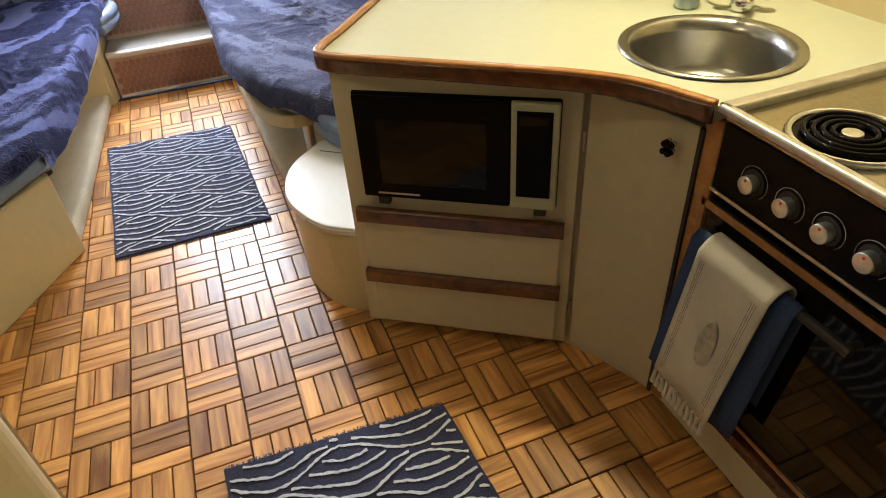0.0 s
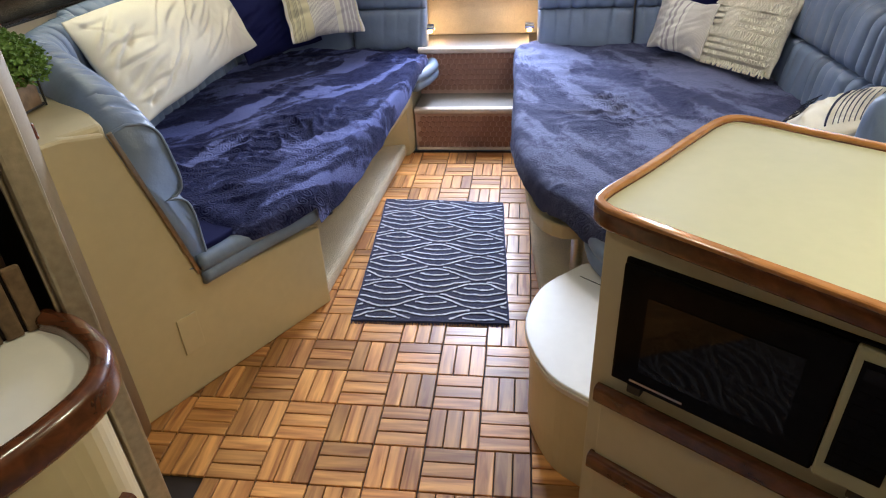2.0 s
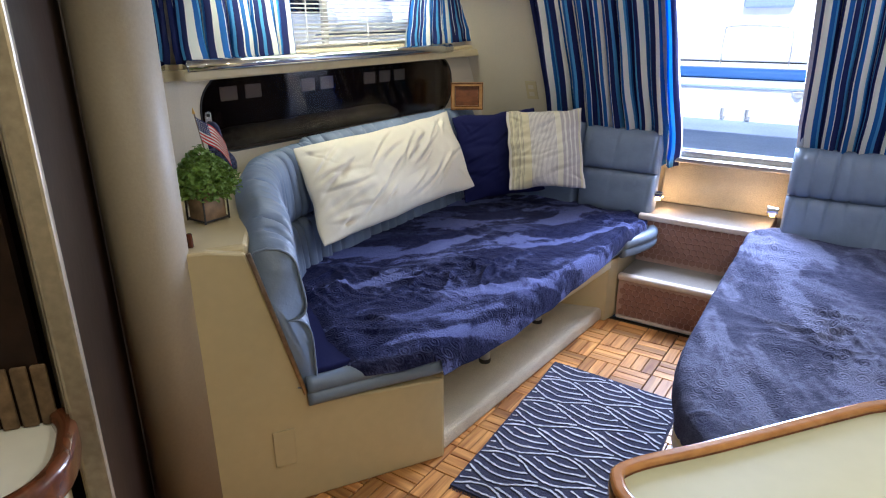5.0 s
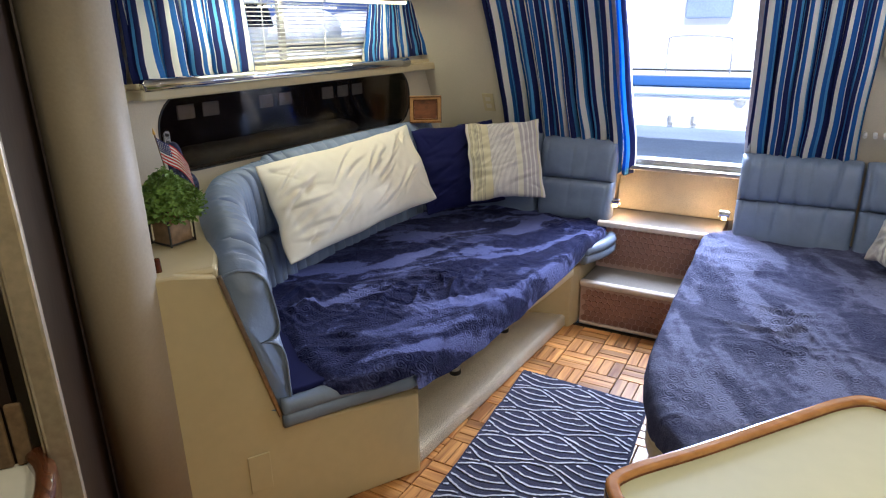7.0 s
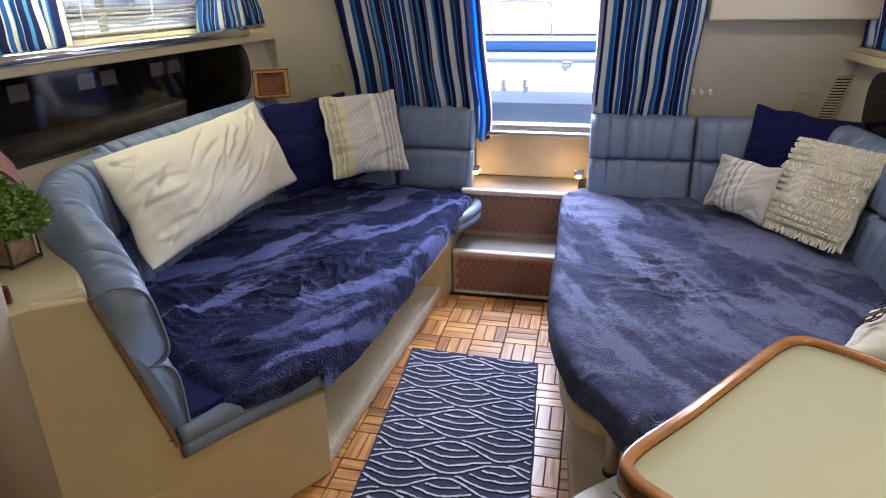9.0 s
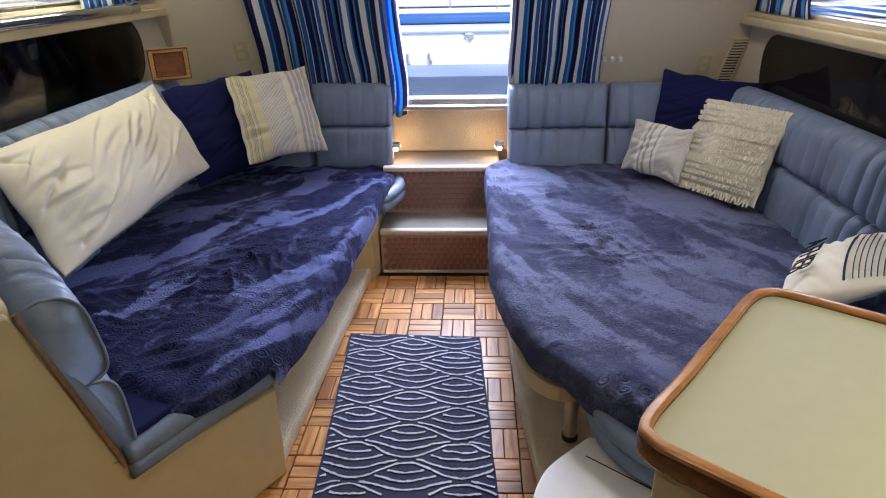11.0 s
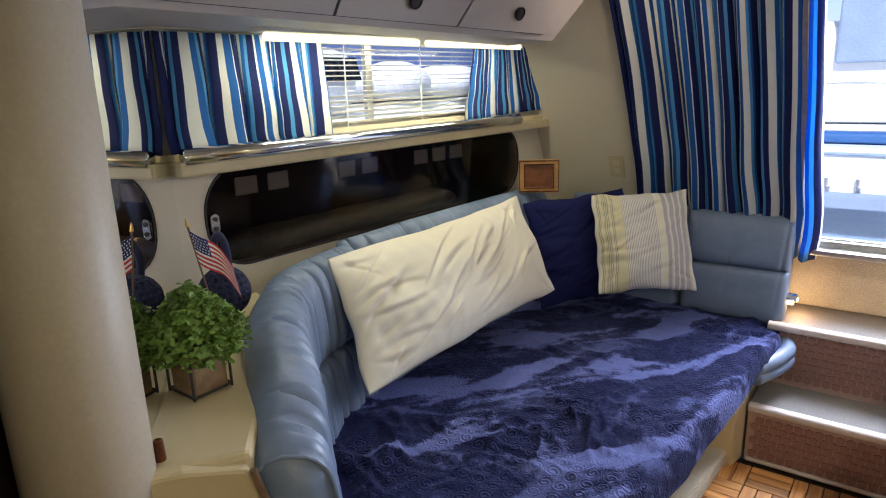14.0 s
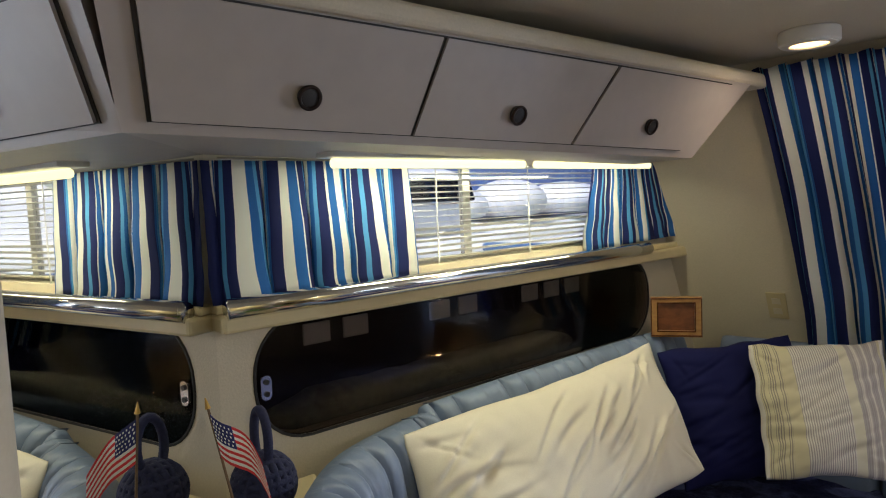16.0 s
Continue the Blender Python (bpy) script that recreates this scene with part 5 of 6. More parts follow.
for cx, cy, R in ((0.965, -1.13, 0.085), (1.25, -1.1, 0.07), (0.965, -1.44, 0.07), (1.25, -1.44, 0.085)):
    b = thing("coil_ring", "electric coil ring in a chrome drip pan on the hob", "burner", "hob rings")
    part("drip_pan", sweep([Vector((cx + R * 1.12 * math.cos(a), cy + R * 1.12 * math.sin(a), 0.866)) for a in [2 * math.pi * i / 40 for i in range(40)]], ring(0.007, 8), closed=True), CHROME, b, "", True)
    part("pan_floor", cyl(R * 1.1, 0.003, 36, pose(cx, cy, 0.8645)), BLACK, b)
    sp_pts = [Vector((cx + r * math.cos(a), cy + r * math.sin(a), 0.874)) for a, r in [(i / 24 * 2 * math.pi, R * (0.28 + 0.7 * i / 96)) for i in range(97)]]
    part("coil", sweep(sp_pts, ring(0.0052, 8)), BLACK, b, "", True)
    part("hub", cyl(R * 0.2, 0.006, 20, pose(cx, cy, 0.872), None, 0.001), ALU, b)

# towels over the oven handle


def towel(name, y0, y1, zf, zb, mat, label, x=0.835, gap=0.012, fringe=False, slant=0.0, seed=0):
    t = thing(name, label, "towel")
    prof = [(x + gap + 0.006, zb)] + [(x + gap + 0.006, 0.615)] + [(x + (gap) * math.cos(a), 0.615 + (gap + 0.003) * math.sin(a)) for a in [math.pi * k / 8 for k in range(1, 8)]] + [(x - gap - 0.004 * i / 8 - 0.006, 0.615 - (0.615 - zf) * i / 8) for i in range(9)]
    bm, rows = bmesh.new(), []
    for px, pz in prof:
        line = []
        for i in range(19):
            u = i / 18
            y = y0 + (y1 - y0) * u
            dz = (0.615 - pz)
            w = 0.004 * math.sin(u * 9 + seed) * max(0, dz) * 4 * (1 if seed else 0.6)
            line.append(bm.verts.new((px - (w if px < x else 0), y + slant * dz, pz)))
        rows.append(line)
    for a, b in zip(rows, rows[1:]):
        for i in range(18):
            bm.faces.new((a[i], a[i + 1], b[i + 1], b[i]))
    o = part("cloth", bm, mat, t, "", True)
    s = o.modifiers.new("cloth", "SOLIDIFY")
    s.thickness = 0.004
    if fringe:
        for i in range(12):
            u = (i + 0.5) / 12
            y = y0 + (y1 - y0) * u + slant * (0.615 - zf)
            xx = x - gap - 0.012
            part("tassel", joined(cyl(0.005, 0.032, 8, pose(xx, y, zf - 0.016, 10 * math.sin(i * 2.1), 8 * math.cos(i * 1.7), 0), 0.004), cyl(0.008, 0.014, 8, pose(xx, y, zf - 0.036), 0.005)), mat, t)
        def band(yc, wd, z_top, z_low, material_, name_, bulge=0.0):
            bm, line = bmesh.new(), []
            for q in range(17):
                z = z_top + (z_low - z_top) * q / 16
                dz = 0.615 - z
                f = min(1.0, max(0.0, dz / (0.615 - zf)))
                half = wd * (1 if not bulge else 0.25 + bulge * math.sin(math.pi * q / 16) ** 0.6)
                px = x - gap - 0.004 * f - 0.0092
                line.append([bm.verts.new((px, yc + sd * half + slant * dz, z)) for sd in (-1, 1)])
            for a, b in zip(line, line[1:]):
                bm.faces.new((a[0], a[1], b[1], b[0]))
            part(name_, bm, material_, t)

        for side in (y0 - 0.022, y1 + 0.022):
            for k in range(3):
                band(side - 0.005 * k + 0.005, 0.0004, 0.60, zf + 0.02, ROPE, "stripe")
        band((y0 + y1) / 2 - 0.012, 0.018, 0.49, 0.36, PRINT, "printed_motif", 1.0)
    return t


towel("hand_towel", -0.985, -1.245, 0.225, 0.33, BLUE_CLOTH, "blue towel folded over the oven handle", gap=0.012, seed=2, slant=0.10)
towel("tea_towel", -1.025, -1.205, 0.235, 0.36, WHITE_CLOTH, "white tea towel with knotted fringe over the blue towel", gap=0.027, fringe=True, slant=0.12)

# low rounded seat beside the galley
stl = thing("corner_stool", "low cream corner seat with white top", "stool")
so_pts = curve_points([Vector(p) for p in [(0.277, -0.262, 0), (0.19, -0.19, 0), (0.135, -0.06, 0), (0.13, 0.06, 0), (0.18, 0.20, 0), (0.30, 0.32, 0)]], 6)
part("body", prism([(p.x + 0.015, p.y) for p in so_pts] + [(0.45, 0.36), (0.45, -0.02), (0.285, -0.255)], 0.0, 0.302, 0.004), CREAM, stl)
part("top", prism([(p.x, p.y) for p in so_pts] + [(0.45, 0.36), (0.45, -0.02), (0.285, -0.262)], 0.303, 0.33, 0.006), WHITE, stl, "glossy white top")
part("seam", prism([(0.288, 0.250), (0.290, 0.2525), (0.449, 0.1265), (0.449, 0.1225)], 0.3302, 0.3312), RUBBER, stl, "dark joint across the top")
part("edge_strip", sweep([Vector((p.x - 0.001, p.y, 0.312)) for p in so_pts[:10]], rounded(0.006, 0.016, 0.002, 2)), NOSE, stl)

# cream ledge and rounded hull moulding behind the worktop
structure("hull_moulding", moved(cyl(0.30, 1.2, 48, None, 0.21), pose(1.30, -0.09, 1.475)), CREAM, "rounded cream moulding that rises from the worktop", "moulding", True)
rm = thing("remote_control", "small black remote control on the cream ledge", "remote")
part("body", moved(block(-0.018, -0.05, 0.0, 0.018, 0.05, 0.018, 0.005), pose(0.955, 0.0, 0.864, 0, 0, -10)), BLACK, rm)
for i in range(4):
    for j in range(3):
        part("button", moved(cyl(0.003, 0.003, 8), pose(0.945 + j * 0.009, -0.025 + i * 0.016, 0.883)), ALU, rm)

# ---- overhead lockers ----
CB0, CB1 = Vector((-1.35, 0.12, 1.67)), Vector((-1.20, 1.64, 1.642))
CT0, CT1 = Vector((-1.265, 0.07, 1.872)), Vector((-1.115, 1.86, 1.862))
ov = thing("overhead_locker", "long off-white overhead locker with three flap doors", "locker")
bm = bmesh.new()
fr = [CB0, CB1, CT1, CT0]
bk = [port(0.0, 1.67, 0), port(1.45, 1.642, 0), port(1.72, 1.862, 0), port(0.0, 1.872, 0)]
fv, bv = [bm.verts.new(p) for p in fr], [bm.verts.new(p) for p in bk]
for q in ((0, 1, 2, 3),):
    bm.faces.new([fv[i] for i in q])
    bm.faces.new([bv[i] for i in q[::-1]])
for i in range(4):
    bm.faces.new((fv[i], bv[i], bv[(i + 1) % 4], fv[(i + 1) % 4]))
part("body", bevelled(bm, 0.006), LOCKER, ov)


def on_locker(s, h, w=0.0):
    """s along the front, h up it, w out of it."""
    p = CB0.lerp(CB1, s).lerp(CT0.lerp(CT1, s), h)
    nrm = (CB1 - CB0).cross(CT0 - CB0).normalized()
    if nrm.x < 0:
        nrm = -nrm
    return p + nrm * w


# Black sheet behind the flap doors paints the shade in their gaps.
bm = bmesh.new()
lo = [bm.verts.new(on_locker(s_, h_, w_)) for w_ in (0.0, 0.0025) for s_, h_ in ((0.026, 0.085), (0.942, 0.085), (0.942, 0.965), (0.026, 0.965))]
bm.faces.new(lo[4:])
for i in range(4):
    bm.faces.new((lo[i], lo[(i + 1) % 4], lo[4 + (i + 1) % 4], lo[4 + i]))
part("gap_shade_sheet", bm, RUBBER, ov, "black sheet that paints shade into the gaps between the doors")
for s0, s1 in ((0.03, 0.334), (0.3405, 0.6345), (0.641, 0.937)):
    bm = bmesh.new()
    lo = [bm.verts.new(on_locker(s, h, 0.003)) for s, h in ((s0, 0.10), (s1, 0.10), (s1, 0.95), (s0, 0.95))]
    hi = [bm.verts.new(on_locker(s, h, 0.009)) for s, h in ((s0, 0.10), (s1, 0.10), (s1, 0.95), (s0, 0.95))]
    bm.faces.new(hi)
    for i in range(4):
        bm.faces.new((lo[i], lo[(i + 1) % 4], hi[(i + 1) % 4], hi[i]))
    d = part("flap_door", bevelled(bm, 0.002, 1), LOCKER, ov)
    c = on_locker(s0 + (s1 - s0) * 0.52, 0.36, 0.012)
    q = (on_locker(0.5, 0.5, 1) - on_locker(0.5, 0.5, 0)).to_track_quat("Z", "Y").to_matrix().to_4x4()
    # Solid black disc stands for the shade inside the finger hole.
    part("finger_hole_shade", cyl(0.02, 0.012, 28, Matrix.Translation(c) @ q, 0.017, 0.003), RUBBER, d, "black disc painting the shade inside a finger hole", True)
    rimp = [Matrix.Translation(c) @ q @ Vector((0.019 * math.cos(a), 0.019 * math.sin(a), 0.006)) for a in [2 * math.pi * i / 24 for i in range(24)]]
    part("pull_rim", sweep(rimp, ring(0.0035, 8), up=q.to_3x3() @ Vector((0, 0, 1)), closed=True), DARKWOOD, d, "", True)
structure("locker_cove", sweep([CT0 + Vector((-0.03, -0.05, 0.018)), CT1 + Vector((-0.03, 0.1, 0.018))], rounded(0.09, 0.045, 0.018, 4)), LINER, "rounded trim where the locker meets the ceiling", "trim")
for u0, u1 in ((0.20, 0.86), (0.87, 1.50)):
    t = thing("fluorescent_light", "slim fluorescent light under the locker", "lamp", "under-locker lights")
    z = 1.655
    part("housing", on_port(u0, 1.652, -0.20, u1, 1.668, -0.13, 0.003), WHITE, t)
    part("tube", sweep([port(u0 + 0.02, 1.640, -0.165), port(u1 - 0.02, 1.640, -0.165)], ring(0.011, 10)), glow("fluorescent tube", (1.0, 0.93, 0.50), 1.7), t, "", True)
    area_light("tube_light", port((u0 + u1) / 2, 1.625, -0.165), port((u0 + u1) / 2, 1.2, 0.0), u1 - u0 - 0.06, 0.02, 3.0, TUBE)

# ---- ceiling lamps ----


def downlight(x, y, z=DECK_Z):
    t = thing("ceiling_downlight", "round white ceiling downlight, lit, seen to port, unseen elsewhere", "lamp", "ceiling downlights")
    around = [2 * math.pi * i / 36 for i in range(36)]
    part("housing", sweep([Vector((x + 0.066 * math.cos(a), y + 0.066 * math.sin(a), z - 0.018)) for a in around], rounded(0.014, 0.036, 0.005, 3), closed=True), WHITE, t, "", True)
    part("rim", sweep([Vector((x + 0.056 * math.cos(a), y + 0.056 * math.sin(a), z - 0.036)) for a in around], rounded(0.020, 0.008, 0.003, 3), closed=True), WHITE, t, "", True)
    part("lens", cyl(0.050, 0.008, 28, pose(x, y, z - 0.030), None, 0.002), glow("warm lamp lens", (1, 0.62, 0.24), 7.0), t)
    return t


downlight(-0.90, 1.685)
downlight(1.0, -0.60)
# These last two fixtures are added, unseen, to go with the fill lamps.
downlight(0.75, 1.35)
downlight(-0.35, -0.75)

# ---- rugs ----


def rug(corners, label, name="rug"):
    """Woven mat with arcs of raised pale yarn in overlapping fans."""
    t = thing(name, label, "rug", "matching rugs")
    a, b, c, d = [Vector((*p, 0)) for p in corners]  # near left, near right, far right, far left

    def at(u, v, z):
        p = a.lerp(b, u).lerp(d.lerp(c, u), v)
        wob = 0.004 * noise.noise(Vector((u * 5, v * 7, a.x)))
        return Vector((p.x + wob, p.y + wob, z))

    nu, nv = 16, 26
    bm = bmesh.new()
    grid = [[bm.verts.new(at(i / nu, j / nv, 0.009 + 0.0015 * noise.noise(Vector((i * 0.7, j * 0.7, 2))))) for i in range(nu + 1)] for j in range(nv + 1)]
    for j in range(nv):
        for i in range(nu):
            bm.faces.new((grid[j][i], grid[j][i + 1], grid[j + 1][i + 1], grid[j + 1][i]))
    ed = [e for e in bm.edges if e.is_boundary]
    ex = bmesh.ops.extrude_edge_only(bm, edges=ed)["geom"]
    for v in ex:
        if isinstance(v, bmesh.types.BMVert):
            v.co.z = 0.0005
    part("mat", bm, RUGBASE, t)
    # wave lines that bow apart into eyes, with nested lids under each eye
    bm = bmesh.new()
    wid, pu, pv = 0.0036, 0.31, 0.20
    amp = 0.18 * pv

    def wave(u, n, flip):
        c = math.cos(math.pi * (u - 0.497) / pu)
        return (n + 0.5) * pv + amp * c + 0.024 if flip else n * pv - amp * c + 0.024

    lines = []
    for n in range(-1, 7):
        for flip in (True, False):
            lines.append([(q / 160, wave(q / 160, n, flip)) for q in range(161)])
            for ci in range(-1, 5):
                if (ci % 2 == 1) != flip:
                    continue
                cu = 0.497 + (ci - 1) * pu
                for f in (0.27, 0.50, 0.74):
                    run = []
                    for q in range(81):
                        u = cu + pu * (q / 40 - 1)
                        base = wave(u, n if flip else n - 1, not flip) if flip else wave(u, n - 1, True)
                        low = wave(cu, n - 1 if not flip else n, not flip)
                        v = low + 0.62 * (base - low) + (1 - f) * 0.86 * pv
                        if v < wave(u, n, flip) - 0.085 * pv:
                            run.append((u, v))
                    lines.append(run)
    for k, run in enumerate(lines):
        run = [(u, v + 0.006 * noise.noise(Vector((u * 12, k * 3.1, 7))) + 0.0038 * noise.noise(Vector((u * 48, k * 3.1, 3)))) for u, v in run]
        for (u0, v0), (u1, v1) in zip(run, run[1:]):
            if not (0.012 < u0 < 0.988 and 0.012 < v0 < 0.988 and 0.012 < u1 < 0.988 and 0.012 < v1 < 0.988):
                continue
            p, r = at(u0, v0, 0.0115), at(u1, v1, 0.0115)
            dn = (r - p).normalized()
            sd = Vector((-dn.y, dn.x, 0)) * wid * (1 + 0.7 * noise.noise(Vector((u0 * 40, v0 * 40, 1))))
            vs = [bm.verts.new(x) for x in (p - sd, r - sd, r + sd, p + sd)]
            bm.faces.new(vs)
    ex = bmesh.ops.extrude_face_region(bm, geom=bm.faces[:])["geom"]
    bmesh.ops.translate(bm, vec=(0, 0, 0.0012), verts=[v for v in ex if isinstance(v, bmesh.types.BMVert)])
    tagged(part("yarn_pattern", bm, RUGLINE, t, "raised white yarn arcs"), kind="stuff")
    # short fringe along the two ends
    bm = bmesh.new()
    for v0, dv in ((0, -1), (1, 1)):
        for i in range(110):
            u = (i + random.random()) / 110
            p = at(u, v0, 0.006)
            q = p + (d - a).normalized() * dv * (0.008 + 0.008 * random.random()) + Vector((random.uniform(-0.004, 0.004), 0, -0.004))
            sd = (b - a).normalized() * 0.0015
            vs = [bm.verts.new(x) for x in (p - sd, p + sd, q + sd, q - sd)]
            bm.faces.new(vs)
    tagged(part("fringe", bm, RUGBASE, t), kind="stuff")
    return t


RUGBASE = material("navy woven cotton", (0.022, 0.025, 0.066), 0.95, grain=260, var=0.3, bump=1.0, bumpdist=0.004, sheen=0.2)
RUGLINE = material("white tufted yarn", (0.55, 0.57, 0.66), 0.95, grain=300, var=0.15, bump=0.8)
rug([(-0.50, 0.405), (0.075, 0.415), (0.022, 1.335), (-0.549, 1.36)], "navy rug with white wave pattern on the deck tiles")
rug([(-0.16, -1.62), (0.42, -1.60), (0.356, -0.705), (-0.225, -0.672)], "navy wave-pattern rug in front of the galley")

# ---- aft wall details ----
GILT = wood("golden-brown moulding", (0.30, 0.15, 0.045), (0.46, 0.25, 0.08), 0.35, 0, False, 0.3)
RUSTY = wood("orange-brown wood", (0.10, 0.032, 0.011), (0.20, 0.07, 0.022), 0.4, 0, False, 0.3)
pf = thing("picture_frame", "small wooden framed plaque on the bulkhead", "picture")
FM = axes((0.154, 0.094, 0), (0, 0, 1), (-1.455, 2.03, 1.085))
part("frame", moved(pierced([(-0.09, -0.078), (0.09, -0.078), (0.09, 0.072), (-0.09, 0.072)], [[(-0.064, -0.054), (0.064, -0.054), (0.064, 0.048), (-0.064, 0.048)]], -0.02, Matrix.Identity(4)), FM), GILT, pf)
part("plaque", moved(block(-0.0635, -0.0535, -0.018, 0.0635, 0.0475, -0.010), FM), RUSTY, pf)
for m_ in (0.066, 0.088):
    k_ = m_ / 0.09
    part("bead", sweep([FM @ Vector((x, z, 0.002)) for x, z in ((-m_, -0.066 * k_ - 0.008), (m_, -0.066 * k_ - 0.008), (m_, 0.066 * k_ + 0.002), (-m_, 0.066 * k_ + 0.002))], ring(0.0035, 6), up=FM.to_3x3() @ Vector((0, 0, 1)), closed=True), TEAK, pf)
for x, z, nm in ((-1.22, 1.10, "port"), (1.18, 0.99, "starboard")):
    t = thing("wall_outlet", "cream wall outlet on the bulkhead", "outlet", "wall outlets")
    om = AM @ Matrix.Translation((x, av(z), 0))
    part("plate", moved(block(-0.035, -0.057, -0.006, 0.035, 0.057, 0.0, 0.002), om), CREAM, t)
    for dy in (-0.022, 0.022):
        part("socket", moved(block(-0.016, dy - 0.013, -0.008, 0.016, dy + 0.013, -0.0062, 0.002), om), LINER, t)
hk = thing("hook_row", "row of three small white wall hooks", "hooks")
for i in range(3):
    part("hook", moved(cyl(0.009, 0.03, 14), AM @ Matrix.Translation((0.665 + i * 0.04, av(1.035), -0.015))), WHITE, hk)
vn = thing("wall_vent", "brown slotted vent leaning on the bulkhead corner", "vent")
vm = AM @ Matrix.Translation((1.31, av(1.0), 0)) @ Matrix.Rotation(radians(0), 4, "Z")
part("frame", moved(pierced([(-0.05, -0.14), (0.03, -0.14), (0.06, 0.14), (-0.02, 0.14)], [[(-0.042, -0.13), (0.024, -0.13), (0.052, 0.13), (-0.014, 0.13)]], -0.012, Matrix.Identity(4)), vm), CREAM, vn)
part("backing", moved(pierced([(-0.042, -0.13), (0.024, -0.13), (0.052, 0.13), (-0.014, 0.13)], [], -0.003, Matrix.Identity(4)), vm), DARKWOOD, vn)
for i in range(16):
    z = -0.125 + i * 0.0162
    o = 0.028 * (z + 0.13) / 0.26
    part("slat", moved(block(-0.041 + o, z, -0.010, 0.023 + o, z + 0.006, -0.004), vm), LINER, vn)

# ---- ledge ornaments ----


def planter(x, y, z):
    t = thing("potted_plant", "green leafy plant in a wire-framed wooden pot", "plant")
    part("pot", block(x - 0.04, y - 0.04, z, x + 0.04, y + 0.04, z + 0.105, 0.006), BARK, t)
    for dx in (-0.044, 0.044):
        for dy in (-0.044, 0.044):
            part("wire", cyl(0.003, 0.12, 8, pose(x + dx, y + dy, z + 0.06)), RUBBER, t)
    for h in (0.006, 0.116):
        part("wire", sweep([Vector((x + a * 0.044, y + b * 0.044, z + h)) for a, b in ((-1, -1), (1, -1), (1, 1), (-1, 1))], ring(0.003, 6), closed=True), RUBBER, t)
    rnd = random.Random(5)
    bm, stems = bmesh.new(), bmesh.new()
    for i in range(3000):
        a, b = rnd.uniform(0, 2 * math.pi), rnd.random() ** 0.5
        h = rnd.uniform(0.0, 1.0)
        rr = (0.112 * b) * (0.55 + 0.45 * math.sin(math.pi * min(1, h * 0.8 + 0.2)))
        p = Vector((x + rr * math.cos(a), y + rr * math.sin(a), z + 0.095 + h * 0.145 * (1 - 0.30 * b) - 0.02 * b + 0.02 * noise.noise(Vector((a * 3, b * 4, 1)))))
        m = Matrix.Translation(p) @ Euler((rnd.uniform(-0.9, 0.9), rnd.uniform(-0.9, 0.9), rnd.uniform(0, 6.28))).to_matrix().to_4x4()
        s = rnd.uniform(0.0045, 0.0088)
        vs = [bm.verts.new(m @ Vector(q)) for q in ((0, -s, 0), (s * 0.75, -s * 0.2, s * 0.2), (s * 0.6, s * 0.6, 0.1 * s), (0, s, -0.2 * s), (-s * 0.6, s * 0.6, 0.1 * s), (-s * 0.75, -s * 0.2, s * 0.2))]
        bm.faces.new(vs[:4])
        bm.faces.new((vs[0], vs[3], vs[4], vs[5]))
        if i % 9 == 0:
            base = Vector((x + rnd.uniform(-0.02, 0.02), y + rnd.uniform(-0.02, 0.02), z + 0.10))
            d = (p - base)
            q = d.to_track_quat("Z", "Y").to_matrix().to_4x4()
            c = cyl(0.0012, d.length, 5, Matrix.Translation((p + base) / 2) @ q)
            me = bpy.data.meshes.new("t")
            c.to_mesh(me)
            c.free()
            stems.from_mesh(me)
            bpy.data.meshes.remove(me)
    tagged(part("leaves", bm, LEAF, t), kind="stuff")
    tagged(part("stem", stems, LEAF, t), kind="stuff")
    return t


planter(-1.216, 0.112, 0.907)


def flag(base, tip, fly):
    t = thing("stick_flag", "small striped flag on a gilt-tipped stick", "flag")
    base, tip = Vector(base), Vector(tip)
    up = (tip - base).normalized()
    part("stick", sweep([base, base.lerp(tip, 0.5), tip], ring(0.0025, 8), up=(0, 1, 0)), BARK, t)
    part("finial", cyl(0.005, 0.02, 10, Matrix.Translation(tip + up * 0.008) @ up.to_track_quat("Z", "Y").to_matrix().to_4x4(), 0.001), GOLD, t)
    fly = Vector(fly)
    H = 0.085

    def at(u, v):
        p = tip - up * (0.012 + H * (1 - v)) + fly * u - Vector((0, 0, 1)) * 0.055 * u * u
        return p + fly.cross(up).normalized() * 0.010 * math.sin(u * 7)

    def cell(u0, u1, v0, v1, mat, nm, off=0.0):
        bm, n = bmesh.new(), 8
        g = [[bm.verts.new(at(u0 + (u1 - u0) * i / n, v) + fly.cross(up).normalized() * off) for i in range(n + 1)] for v in (v0, v1)]
        for i in range(n):
            bm.faces.new((g[0][i], g[0][i + 1], g[1][i + 1], g[1][i]))
        o = part(nm, bm, mat, t)
        s = o.modifiers.new("cloth", "SOLIDIFY")
        s.thickness = 0.0008

    for k in range(13):
        cell(0.42 if k >= 6 else 0, 1, k / 13, (k + 1) / 13, RED if k % 2 == 0 else FLAGWHITE, "stripe")
    cell(0, 0.42, 6 / 13, 1, FLAGBLUE, "canton")
    for r in range(5):
        for c in range(6):
            u, v = 0.035 + c * 0.065 + (0.02 if r % 2 else 0), 6 / 13 + 0.06 + r * 0.095
            for off in (0.0012, -0.0012):
                cell(u, u + 0.022, v, v + 0.04, FLAGWHITE, "star", off)
    return t


flag((-1.418, 0.305, 0.908), (-1.411, 0.246, 1.206), (0.058, 0.066, -0.035))


